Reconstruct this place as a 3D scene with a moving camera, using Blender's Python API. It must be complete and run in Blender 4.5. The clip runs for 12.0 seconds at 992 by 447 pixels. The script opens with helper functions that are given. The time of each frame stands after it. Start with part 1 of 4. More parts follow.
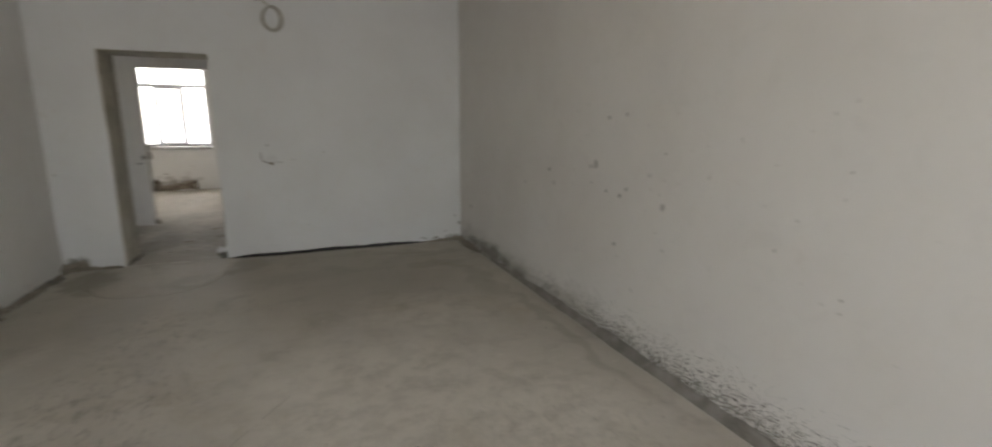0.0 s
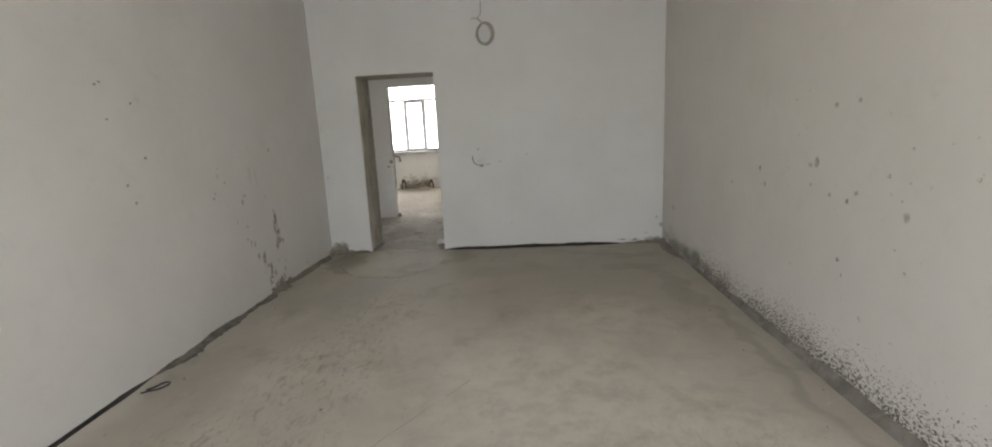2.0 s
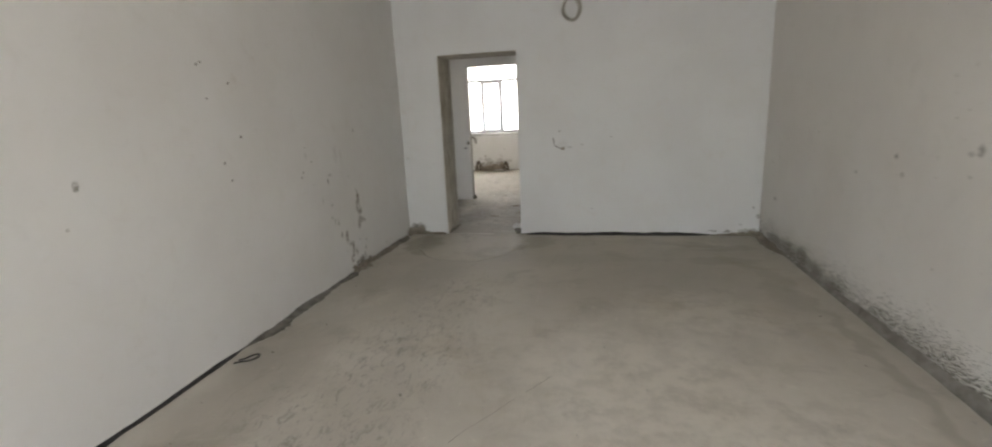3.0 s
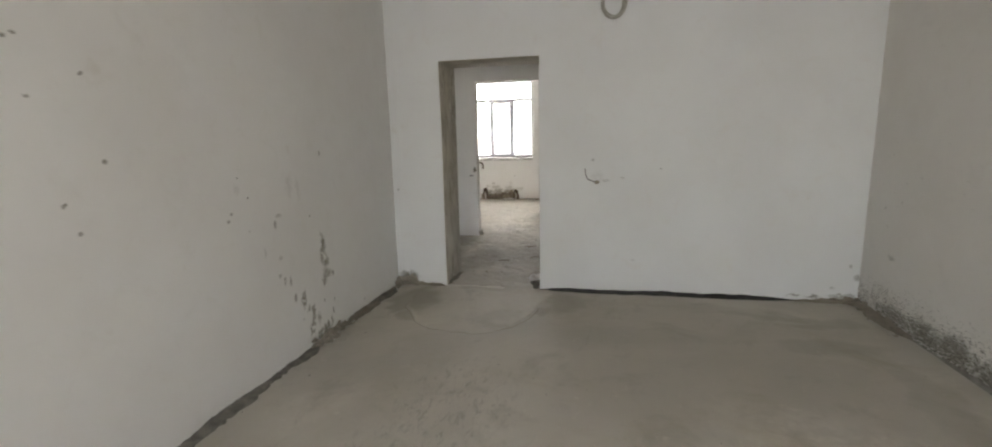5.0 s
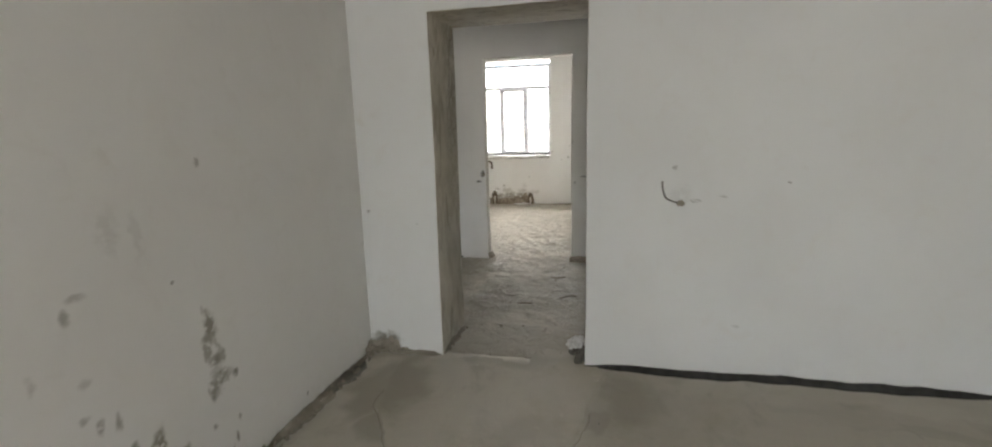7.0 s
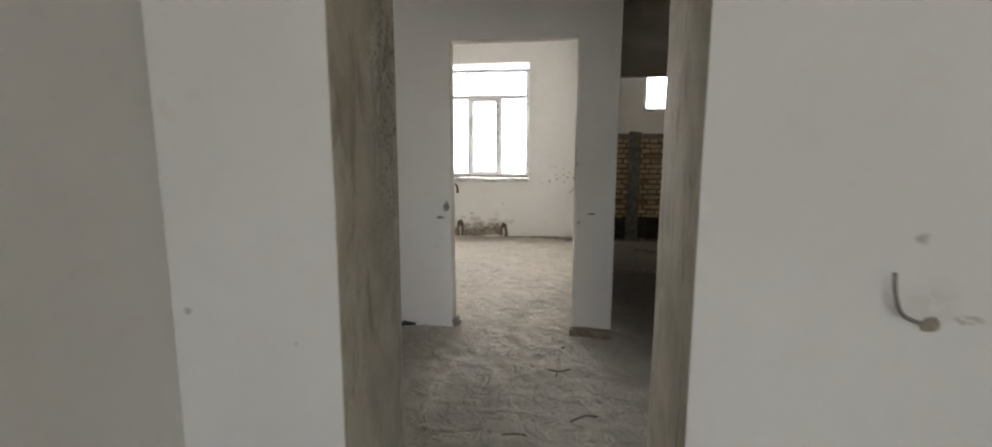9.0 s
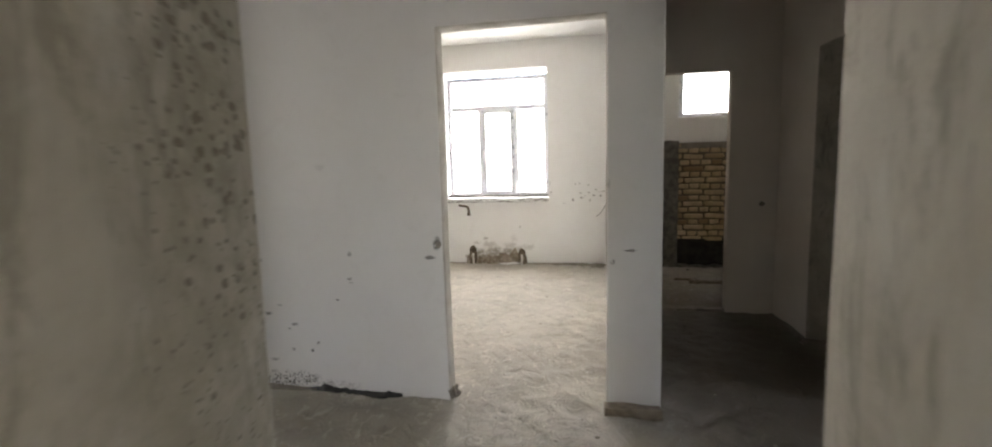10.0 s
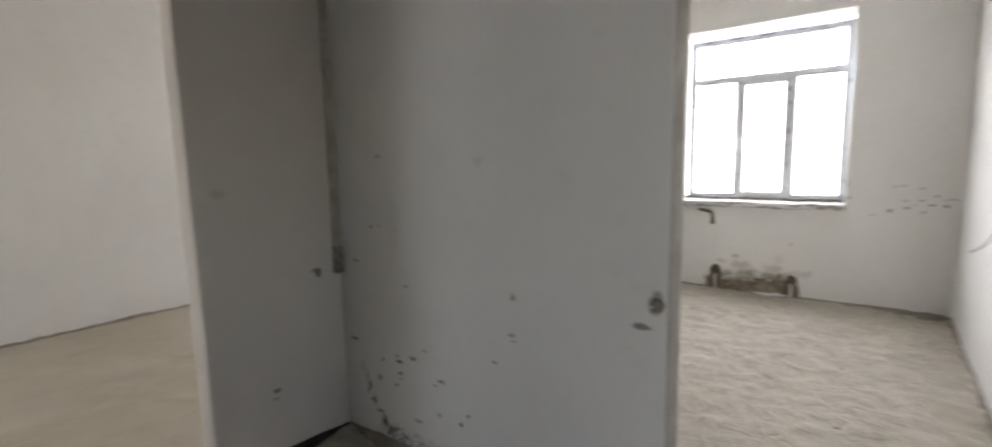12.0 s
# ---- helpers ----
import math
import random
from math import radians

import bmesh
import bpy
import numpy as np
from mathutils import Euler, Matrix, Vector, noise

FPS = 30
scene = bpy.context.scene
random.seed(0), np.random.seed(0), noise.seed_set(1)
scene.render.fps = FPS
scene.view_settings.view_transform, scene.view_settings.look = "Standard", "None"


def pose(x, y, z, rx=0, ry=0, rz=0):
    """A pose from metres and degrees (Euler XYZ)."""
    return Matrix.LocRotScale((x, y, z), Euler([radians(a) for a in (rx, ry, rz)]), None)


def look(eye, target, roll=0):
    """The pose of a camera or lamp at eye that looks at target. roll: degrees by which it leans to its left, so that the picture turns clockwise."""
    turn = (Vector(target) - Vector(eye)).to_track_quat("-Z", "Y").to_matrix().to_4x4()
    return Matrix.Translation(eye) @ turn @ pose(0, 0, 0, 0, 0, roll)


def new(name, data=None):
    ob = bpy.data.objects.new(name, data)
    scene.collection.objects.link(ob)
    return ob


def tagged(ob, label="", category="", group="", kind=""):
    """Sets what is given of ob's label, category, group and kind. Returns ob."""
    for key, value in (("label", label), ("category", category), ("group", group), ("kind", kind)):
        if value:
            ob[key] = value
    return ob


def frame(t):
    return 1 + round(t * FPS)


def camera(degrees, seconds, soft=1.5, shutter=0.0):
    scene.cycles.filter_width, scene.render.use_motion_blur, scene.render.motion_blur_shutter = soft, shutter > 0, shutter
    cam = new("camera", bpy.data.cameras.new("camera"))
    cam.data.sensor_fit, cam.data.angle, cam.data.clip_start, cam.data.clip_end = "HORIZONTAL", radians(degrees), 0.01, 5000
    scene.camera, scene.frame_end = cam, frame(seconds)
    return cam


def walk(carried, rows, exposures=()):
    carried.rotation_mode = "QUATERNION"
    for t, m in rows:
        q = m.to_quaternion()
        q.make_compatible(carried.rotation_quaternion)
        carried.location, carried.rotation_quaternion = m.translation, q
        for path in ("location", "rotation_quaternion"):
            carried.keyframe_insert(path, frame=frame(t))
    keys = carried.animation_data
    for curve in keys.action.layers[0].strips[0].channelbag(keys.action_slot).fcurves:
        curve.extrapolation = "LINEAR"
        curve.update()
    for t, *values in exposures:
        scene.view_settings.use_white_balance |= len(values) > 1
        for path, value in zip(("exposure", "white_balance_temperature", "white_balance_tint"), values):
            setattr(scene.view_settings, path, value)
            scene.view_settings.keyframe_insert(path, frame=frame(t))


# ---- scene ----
cam = camera(90.5, 12.0, 1.9, 0.4)
PATH = [
    (0, (0.043, -0.556, 1.440), (0.778, 1.261, 1.044), 0.3),
    (0.2, (0.108, -0.528, 1.460), (0.598, 1.365, 1.060), -0.2),
    (0.5, (0.273, -0.469, 1.457), (0.352, 1.490, 1.062), 0.6),
    (0.7, (0.322, -0.476, 1.459), (0.178, 1.481, 1.063), -0.8),
    (1, (0.359, -0.503, 1.451), (0.018, 1.427, 1.054), -2.6),
    (1.5, (0.370, -0.528, 1.451), (0.055, 1.406, 1.049), -3.8),
    (2, (0.269, -0.563, 1.462), (0.156, 1.396, 1.074), -2.8),
    (2.5, (0.171, -0.534, 1.459), (0.001, 1.418, 1.055), -2.6),
    (3, (0.155, -0.406, 1.460), (-0.239, 1.503, 1.015), -2.6),
    (3.2, (0.155, -0.272, 1.470), (-0.311, 1.626, 1.044), -2.5),
    (4.8, (-0.148, 0.675, 1.461), (-0.555, 2.593, 1.071), -1.1),
    (5, (-0.176, 0.864, 1.440), (-0.588, 2.789, 1.086), -1.3),
    (5.5, (-0.281, 1.223, 1.456), (-0.772, 3.128, 1.096), -1.9),
    (6, (-0.439, 1.618, 1.436), (-0.824, 3.541, 1.046), -1.1),
    (6.5, (-0.524, 2.009, 1.407), (-0.845, 3.940, 0.996), -0.8),
    (7, (-0.600, 2.458, 1.435), (-1.038, 4.372, 1.060), -1.5),
    (7.5, (-0.766, 2.854, 1.401), (-1.111, 4.792, 1.047), -0.7),
    (7.7, (-0.822, 2.996, 1.426), (-1.071, 4.949, 1.074), -0.2),
    (9.3, (-1.038, 4.345, 1.393), (-1.333, 6.300, 1.100), 0.1),
    (9.5, (-1.046, 4.511, 1.387), (-1.338, 6.469, 1.104), -0.3),
    (10, (-1.044, 5.031, 1.412), (-1.434, 6.978, 1.171), -1.6),
    (10.5, (-1.135, 5.372, 1.394), (-1.543, 7.314, 1.148), -1.7),
    (11, (-1.245, 5.701, 1.428), (-1.561, 7.656, 1.155), 0.4),
    (11.5, (-1.292, 6.021, 1.411), (-1.886, 7.915, 1.171), 0.8),
    (11.8, (-1.368, 6.202, 1.433), (-2.374, 7.909, 1.174), -0.2),
    (12, (-1.418, 6.266, 1.423), (-2.636, 7.831, 1.164), -1.3),
]
EXPOSURES = [(0, 2.61, 6850, 13), (0.7, 3.01, 6800, 13), (3, 3.12, 6800, 13), (6, 3.31, 6800, 12), (7.5, 3.27, 6800, 11), (9.5, 3.14, 6850, 14), (10, 3.5, 6850, 14),
             (10.5, 3.93, 6180, 14), (11.2, 3.72, 6250, 14), (11.6, 3.42, 6400, 15), (12, 3.04, 6500, 15)]
walk(cam, [(t, look(eye, target, roll)) for t, eye, target, roll in PATH], EXPOSURES)


# ---- world, sun, daylight in the windows ----
world = bpy.data.worlds.new("overcast_sky")
scene.world = world
world.use_nodes = True
wn = world.node_tree
sky = wn.nodes.new("ShaderNodeTexSky")
sky.sky_type, sky.sun_disc = "NISHITA", False
sky.sun_elevation, sky.sun_rotation = radians(76), radians(75)
sky.air_density, sky.dust_density = 1.0, 1.0
wn.links.new(sky.outputs[0], wn.nodes["Background"].inputs[0])
wn.nodes["Background"].inputs[1].default_value = 0.10

sun = new("sun", bpy.data.lights.new("sun", "SUN"))
sun.data.energy, sun.data.angle, sun.data.color = 1.0, radians(20), (1.0, 0.96, 0.9)
sun.matrix_world = look((8, 2, 34), (0, 0, 0))


def daylight(name, place, aim, width, height, power, colour=(1.0, 1.0, 1.0)):
    """The sky's light in the opening of a window."""
    lamp = new(name, bpy.data.lights.new(name, "AREA"))
    lamp.data.shape, lamp.data.size, lamp.data.size_y = "RECTANGLE", width, height
    lamp.data.energy, lamp.data.color = power, colour
    lamp.matrix_world = look(place, aim)
    return lamp


daylight("window_daylight_bedroom", (-2.41, 12.32, 1.80), (-2.41, 0, 1.80), 1.7, 1.9, 11.0, (1.0, 0.985, 0.96))
daylight("window_daylight_living", (0.2, -3.30, 1.50), (0.2, 10, 1.50), 2.5, 2.4, 9, (1.0, 0.955, 0.895))
daylight("window_daylight_bathroom", (0.38, 12.32, 2.24), (0.38, 0, 2.24), 0.8, 0.65, 2.2, (1.0, 0.985, 0.96))
daylight("window_daylight_side_room", (-5.3, 12.32, 1.80), (-5.3, 0, 1.80), 1.7, 1.9, 9, (1.0, 0.975, 0.94))
# Light of an unseen west window, added so the partition gets direct light.
daylight("added_light_side_room_west", (-7.22, 2.8, 1.80), (0, 2.8, 1.80), 2.8, 1.9, 7.5, (1.0, 0.985, 0.97))
# Light of an unseen east window, added to brighten doorway and passage end.
daylight("added_light_east_room", (2.95, 7.35, 1.70), (0, 7.35, 1.70), 1.1, 1.6, 0.9, (1.0, 0.97, 0.93))

# ---- materials ----


class Nodes:
    """Short hands for building a node material."""

    def __init__(self, name):
        self.mat = bpy.data.materials.new(name)
        self.mat.use_nodes = True
        self.tree = self.mat.node_tree
        self.bsdf = self.tree.nodes["Principled BSDF"]
        self.pos = self.tree.nodes.new("ShaderNodeNewGeometry").outputs["Position"]

    def node(self, kind, **values):
        n = self.tree.nodes.new(kind)
        for key, value in values.items():
            setattr(n, key, value)
        return n

    def put(self, socket, value):
        if isinstance(value, bpy.types.NodeSocket):
            self.tree.links.new(value, socket)
        else:
            socket.default_value = value

    def noise(self, scale, detail=4.0, rough=0.55, vector=None, distort=0.0):
        n = self.node("ShaderNodeTexNoise")
        self.put(n.inputs["Vector"], self.pos if vector is None else vector)
        n.inputs["Scale"].default_value, n.inputs["Detail"].default_value = scale, detail
        n.inputs["Roughness"].default_value, n.inputs["Distortion"].default_value = rough, distort
        return n.outputs[0]

    def cells(self, scale, vector=None):
        """Distance to the nearest of scattered points, and a random value for each point."""
        n = self.node("ShaderNodeTexVoronoi")
        self.put(n.inputs["Vector"], self.pos if vector is None else vector)
        n.inputs["Scale"].default_value = scale
        pick = self.node("ShaderNodeSeparateColor")
        self.put(pick.inputs[0], n.outputs["Color"])
        return n.outputs["Distance"], pick.outputs[0]

    def wobble(self, scale):
        """Three noises at once, for a small wobble."""
        n = self.node("ShaderNodeTexNoise")
        self.put(n.inputs["Vector"], self.pos)
        n.inputs["Scale"].default_value = scale
        return n.outputs["Color"]

    def ramp(self, value, a, b, to_a=0.0, to_b=1.0):
        n = self.node("ShaderNodeMapRange", interpolation_type="SMOOTHSTEP")
        for i, v in enumerate((value, a, b, to_a, to_b)):
            self.put(n.inputs[i], v)
        return n.outputs[0]

    def math(self, op, a, b=0.0):
        n = self.node("ShaderNodeMath", operation=op)
        self.put(n.inputs[0], a), self.put(n.inputs[1], b)
        return n.outputs[0]

    def vec(self, op, a, b):
        n = self.node("ShaderNodeVectorMath", operation=op)
        self.put(n.inputs[0], a), self.put(n.inputs[1], b)
        return n.outputs["Value"] if op == "LENGTH" else n.outputs[0]

    def mix(self, factor, a, b):
        n = self.node("ShaderNodeMix", data_type="RGBA")
        self.put(n.inputs[0], factor)
        self.put(n.inputs[6], a if isinstance(a, bpy.types.NodeSocket) else (*a, 1))
        self.put(n.inputs[7], b if isinstance(b, bpy.types.NodeSocket) else (*b, 1))
        return n.outputs[2]

    def axis(self, i):
        return self.node_xyz().outputs[i]

    def node_xyz(self):
        n = self.node("ShaderNodeSeparateXYZ")
        self.put(n.inputs[0], self.pos)
        return n

    def blots(self, spots, scale=24.0, wobble=0.045, axis="x"):
        """Marks of a shape of their own on a wall: (along, height, half width, half height, strength)."""
        wob = self.node("ShaderNodeTexNoise")
        self.put(wob.inputs["Vector"], self.pos)
        wob.inputs["Scale"].default_value, wob.inputs["Detail"].default_value = scale, 5.0
        off = self.vec("SCALE", self.vec("SUBTRACT", wob.outputs["Color"], (0.5, 0.5, 0.5)), (0, 0, 0))
        off.node.inputs["Scale"].default_value = wobble * 2
        moved = self.vec("ADD", self.pos, off)
        total = None
        for u, z, ru, rz, power in spots:
            centre, size = {"x": ((0, u, z), (0, 1 / ru, 1 / rz)), "y": ((u, 0, z), (1 / ru, 0, 1 / rz)), "z": ((u, z, 0), (1 / ru, 1 / rz, 0))}[axis]
            far = self.vec("LENGTH", self.vec("MULTIPLY", self.vec("SUBTRACT", moved, centre), size), (0, 0, 0))
            one = self.ramp(far, 1.45, 0.45, 0.0, power)
            total = one if total is None else self.math("MAXIMUM", total, one)
        ragged = self.ramp(self.noise(scale * 1.1, 7.0, 0.72), 0.34, 0.50)
        return self.math("MULTIPLY", total, ragged) if axis != "z" else total

    def done(self, colour, rough=0.8, height=None, bump=0.2, distance=0.01, metal=0.0, spec=0.3):
        self.put(self.bsdf.inputs["Base Color"], colour if isinstance(colour, bpy.types.NodeSocket) else (*colour, 1))
        self.put(self.bsdf.inputs["Roughness"], rough)
        self.bsdf.inputs["Metallic"].default_value = metal
        self.bsdf.inputs["Specular IOR Level"].default_value = spec
        if height is not None:
            n = self.node("ShaderNodeBump")
            n.inputs["Strength"].default_value, n.inputs["Distance"].default_value = bump, distance
            self.put(n.inputs["Height"], height)
            self.put(self.bsdf.inputs["Normal"], n.outputs[0])
        return self.mat


def plaster(name, spots=(), axis="x", mould=None, stain=(0.17, 0.16, 0.13), warm=0.0, speckles=(), tone=1.0):
    """White gypsum plaster with trowel marks, hand stains and mould."""
    n = Nodes(name)
    broad, grain, trowel = n.noise(1.3, 5.0), n.noise(60, 3.0), n.noise(7.0, 6.0, 0.6, None, 0.8)
    colour = n.mix(n.ramp(broad, 0.35, 0.68), tuple(v * tone for v in (0.75, 0.745 - warm, 0.723 - 2 * warm)), tuple(v * tone for v in (0.715, 0.705 - warm, 0.68 - 2 * warm)))
    colour = n.mix(n.ramp(trowel, 0.52, 0.75, 0.0, 0.26), colour, (0.64, 0.62, 0.58))
    height = n.math("ADD", n.math("MULTIPLY", trowel, 0.7), n.math("MULTIPLY", grain, 0.15))
    dirt = n.ramp(n.noise(3.1, 7.0, 0.7), 0.62, 0.80, 0.0, 0.35)
    colour = n.mix(dirt, colour, (0.52, 0.48, 0.41))
    if mould:
        top, low, high = mould
        z = n.axis(2)
        stretch = n.vec("MULTIPLY", n.pos, (1.0, 0.8, 1.25))
        bias = n.math("MULTIPLY", n.ramp(z, 0.0, top), high - low)
        dots = n.math("SUBTRACT", n.noise(88, 3.0, 0.5, stretch), bias)
        large = n.math("SUBTRACT", n.noise(58, 5.0, 0.65, stretch), n.math("ADD", bias, 0.04))
        patch = n.ramp(n.noise(1.7, 3.0), 0.26, 0.46)
        marks = n.math("MAXIMUM", n.ramp(dots, low + 0.035, low + 0.06, 0.0, 0.9), n.ramp(large, low + 0.03, low + 0.075, 0.0, 0.85))
        haze = n.math("MULTIPLY", n.ramp(n.math("SUBTRACT", n.noise(2.2, 6.0, 0.7), n.math("MULTIPLY", z, 1.1)), 0.25, 0.50, 0.0, 0.22), patch)
        colour = n.mix(haze, colour, (0.36, 0.33, 0.27))
        colour = n.mix(n.math("MULTIPLY", marks, patch), colour, (0.095, 0.085, 0.066))
        specks = n.math("MULTIPLY", n.ramp(n.noise(23, 2.0, 0.5, n.vec("ADD", n.pos, (0.0, 5.3, 2.1))), 0.71, 0.75, 0.0, 0.5), n.ramp(n.noise(1.9, 2.0, 0.5, n.vec("ADD", n.pos, (0.0, 1.3, 7.1))), 0.42, 0.60))
        colour = n.mix(n.math("MULTIPLY", specks, n.ramp(z, 1.75, 1.35)), colour, (0.26, 0.24, 0.20))
    large, small = [q for q in spots if max(q[2:4]) > 0.035], [q for q in spots if max(q[2:4]) <= 0.035]
    if large:
        colour = n.mix(n.blots(large, axis=axis), colour, stain)
    if small:
        colour = n.mix(n.blots(small, 34.0, 0.014, axis), colour, tuple(v * 0.8 for v in stain))
    if speckles:
        dots = n.math("MULTIPLY", n.blots(speckles, 18.0, 0.03, axis), n.ramp(n.noise(75, 3.0, 0.6), 0.46, 0.56))
        colour = n.mix(dots, colour, tuple(v * 0.75 for v in stain))
    return n.done(colour, 0.82, height, 0.18, 0.012)


def cement(name, dark=(0.20, 0.18, 0.15), light=(0.33, 0.30, 0.25), scale=4.0, rough=0.9, bump=0.45):
    n = Nodes(name)
    a, b, c = n.noise(scale, 7.0, 0.65, None, 0.4), n.noise(scale * 9, 5.0, 0.6), n.noise(scale * 3, 4.0, 0.7)
    colour = n.mix(n.ramp(a, 0.32, 0.68), dark, light)
    colour = n.mix(n.ramp(c, 0.60, 0.76, 0.0, 0.5), colour, tuple(v * 0.55 for v in dark))
    return n.done(colour, rough, n.math("ADD", a, n.math("MULTIPLY", b, 0.4)), bump, 0.012)


def screed(name, base, pale, deep, scuff=0.35, rough=0.78, bump=0.25, coarse=1.0, marks=(), damp=(0.315, 0.287, 0.237), crust=(), distance=0.015, dust=(), flakes=0.0, smoothed=()):
    """Floor screed: broad damp and dusty areas, fine pits, scuffs; marks are damp, dirty or painted-shade areas in the
    colour damp, crust is trodden dirt.
    """
    n = Nodes(name)
    broad = n.noise(0.55, 5.0, 0.6, None, 0.6)
    mid, fine, pits = n.noise(2.6 * coarse, 7.0, 0.65, None, 0.5), n.noise(45, 4.0, 0.6), n.noise(110, 2.0)
    colour = n.mix(n.ramp(broad, 0.36, 0.64), base, pale)
    colour = n.mix(n.ramp(mid, 0.50, 0.72, 0.0, scuff), colour, deep)
    ochre = n.ramp(n.noise(1.1, 6.0, 0.7, n.vec("ADD", n.pos, (3.7, 1.9, 0.0)), 0.8), 0.52, 0.72, 0.0, 0.4)
    colour = n.mix(ochre, colour, (base[0] * 0.86, base[1] * 0.80, base[2] * 0.66))
    colour = n.mix(n.ramp(n.noise(9.0 * coarse, 8.0, 0.7, None, 1.0), 0.60, 0.72, 0.0, scuff), colour, tuple(min(1, v * 1.25) for v in pale))
    colour = n.mix(n.ramp(n.noise(5.0 * coarse, 9.0, 0.75, n.vec("MULTIPLY", n.pos, (1.0, 0.45, 1.0)), 1.5), 0.58, 0.70, 0.0, scuff * 0.8), colour, deep)
    colour = n.mix(n.ramp(pits, 0.66, 0.74, 0.0, 0.4), colour, deep)
    height = n.math("ADD", n.math("MULTIPLY", mid, 1.0), n.math("MULTIPLY", fine, 0.35))
    if flakes:
        clods = n.ramp(n.noise(5.0, 5.0, 0.6, None, 1.6), 0.42, 0.54)
        chips = n.ramp(n.noise(12.0, 5.0, 0.6, n.vec("MULTIPLY", n.pos, (1.0, 0.75, 1.0)), 1.4), 0.57, 0.63)
        height = n.math("ADD", height, n.math("MULTIPLY", n.math("ADD", clods, n.math("MULTIPLY", chips, 0.6)), flakes))
        colour = n.mix(n.math("MULTIPLY", chips, 0.5), colour, tuple(min(1, v * 1.22) for v in pale))
        # Hollows between the clods also get shade painted into their colour.
        colour = n.mix(n.ramp(clods, 0.5, 0.0, 0.0, 0.14), colour, deep)
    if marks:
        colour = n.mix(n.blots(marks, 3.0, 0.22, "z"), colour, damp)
    if dust:
        colour = n.mix(n.math("MULTIPLY", n.blots(dust, 3.0, 0.3, "z"), n.ramp(n.noise(6.0, 7.0, 0.7), 0.36, 0.60)), colour, tuple(min(1, v * 1.15) for v in pale))
    if smoothed:
        first, last, even = smoothed
        colour = n.mix(n.ramp(n.math("ADD", n.axis(1), n.math("MULTIPLY", n.noise(3.5, 5.0, 0.65), 0.5)), first, last), even, colour)
    if crust:
        dirt = n.math("MULTIPLY", n.blots(crust, 4.0, 0.2, "z"), n.ramp(n.noise(17, 8.0, 0.78, n.vec("MULTIPLY", n.pos, (1.3, 0.6, 1.0)), 0.8), 0.50, 0.64))
        colour = n.mix(n.math("MULTIPLY", dirt, 0.5), colour, tuple(v * 0.6 for v in deep))
    return n.done(colour, n.ramp(broad, 0.3, 0.7, rough - 0.15, rough + 0.1), height, bump, distance)


def plain(name, colour, rough=0.5, metal=0.0, vary=0.15, scale=30.0, bump=0.1):
    n = Nodes(name)
    a = n.noise(scale, 4.0)
    mixed = n.mix(n.ramp(a, 0.3, 0.7), tuple(v * (1 - vary) for v in colour), tuple(min(1, v * (1 + vary)) for v in colour))
    return n.done(mixed, rough, a, bump, 0.004, metal)


def glass(name):
    n = Nodes(name)
    n.bsdf.inputs["Transmission Weight"].default_value = 1.0
    n.bsdf.inputs["IOR"].default_value = 1.02
    return n.done((0.97, 0.985, 0.98), 0.02)


WEST_STAIN = [(3.998, 0.71, 0.032, 0.05, 0.9), (3.99, 0.66, 0.04, 0.03, 0.8), (3.972, 0.61, 0.014, 0.04, 0.7), (4.02, 0.6, 0.012, 0.05, 0.5), (4, 0.555, 0.03, 0.025, 0.6), (4.035, 0.55, 0.02, 0.04, 0.7),
                (4, 0.5, 0.03, 0.03, 0.35), (4.03, 0.465, 0.05, 0.03, 0.85), (3.985, 0.44, 0.03, 0.04, 0.8), (3.975, 0.405, 0.015, 0.02, 0.7), (4.1, 0.45, 0.014, 0.02, 0.85), (3.974, 0.775, 0.008, 0.02, 0.35)]
WEST_DRIPS = [(4.093, 0.25, 0.006, 0.02, 0.6), (3.963, 0.284, 0.012, 0.01, 0.7), (4.067, 0.173, 0.008, 0.025, 0.8), (4.035, 0.105, 0.014, 0.04, 0.9), (3.723, 0.373, 0.024, 0.06, 0.95), (3.767, 0.295, 0.014, 0.022, 0.85),
                (3.745, 0.285, 0.008, 0.014, 0.7), (3.818, 0.25, 0.02, 0.05, 0.85), (3.8, 0.18, 0.014, 0.05, 0.85), (3.768, 0.13, 0.012, 0.05, 0.95), (3.8, 0.11, 0.018, 0.012, 0.8), (3.878, 0.18, 0.018, 0.05, 0.6),
                (3.9, 0.05, 0.025, 0.05, 0.95), (3.945, 0.055, 0.02, 0.05, 0.95), (3.985, 0.09, 0.02, 0.03, 0.9), (4, 0.03, 0.03, 0.04, 0.95), (3.86, 0.06, 0.02, 0.03, 0.9), (4.564, 0.088, 0.006, 0.014, 0.9)]
WEST_BLOTS = [(3.629, 0.41, 0.014, 0.028, 0.75), (3.595, 0.535, 0.012, 0.03, 0.7), (3.538, 0.555, 0.012, 0.025, 0.6), (3.495, 0.6, 0.016, 0.014, 0.5), (3.516, 0.711, 0.02, 0.014, 0.3), (3.496, 0.927, 0.014, 0.026, 0.6),
                (3.535, 0.977, 0.03, 0.014, 0.4), (3.695, 0.24, 0.012, 0.01, 0.4)]
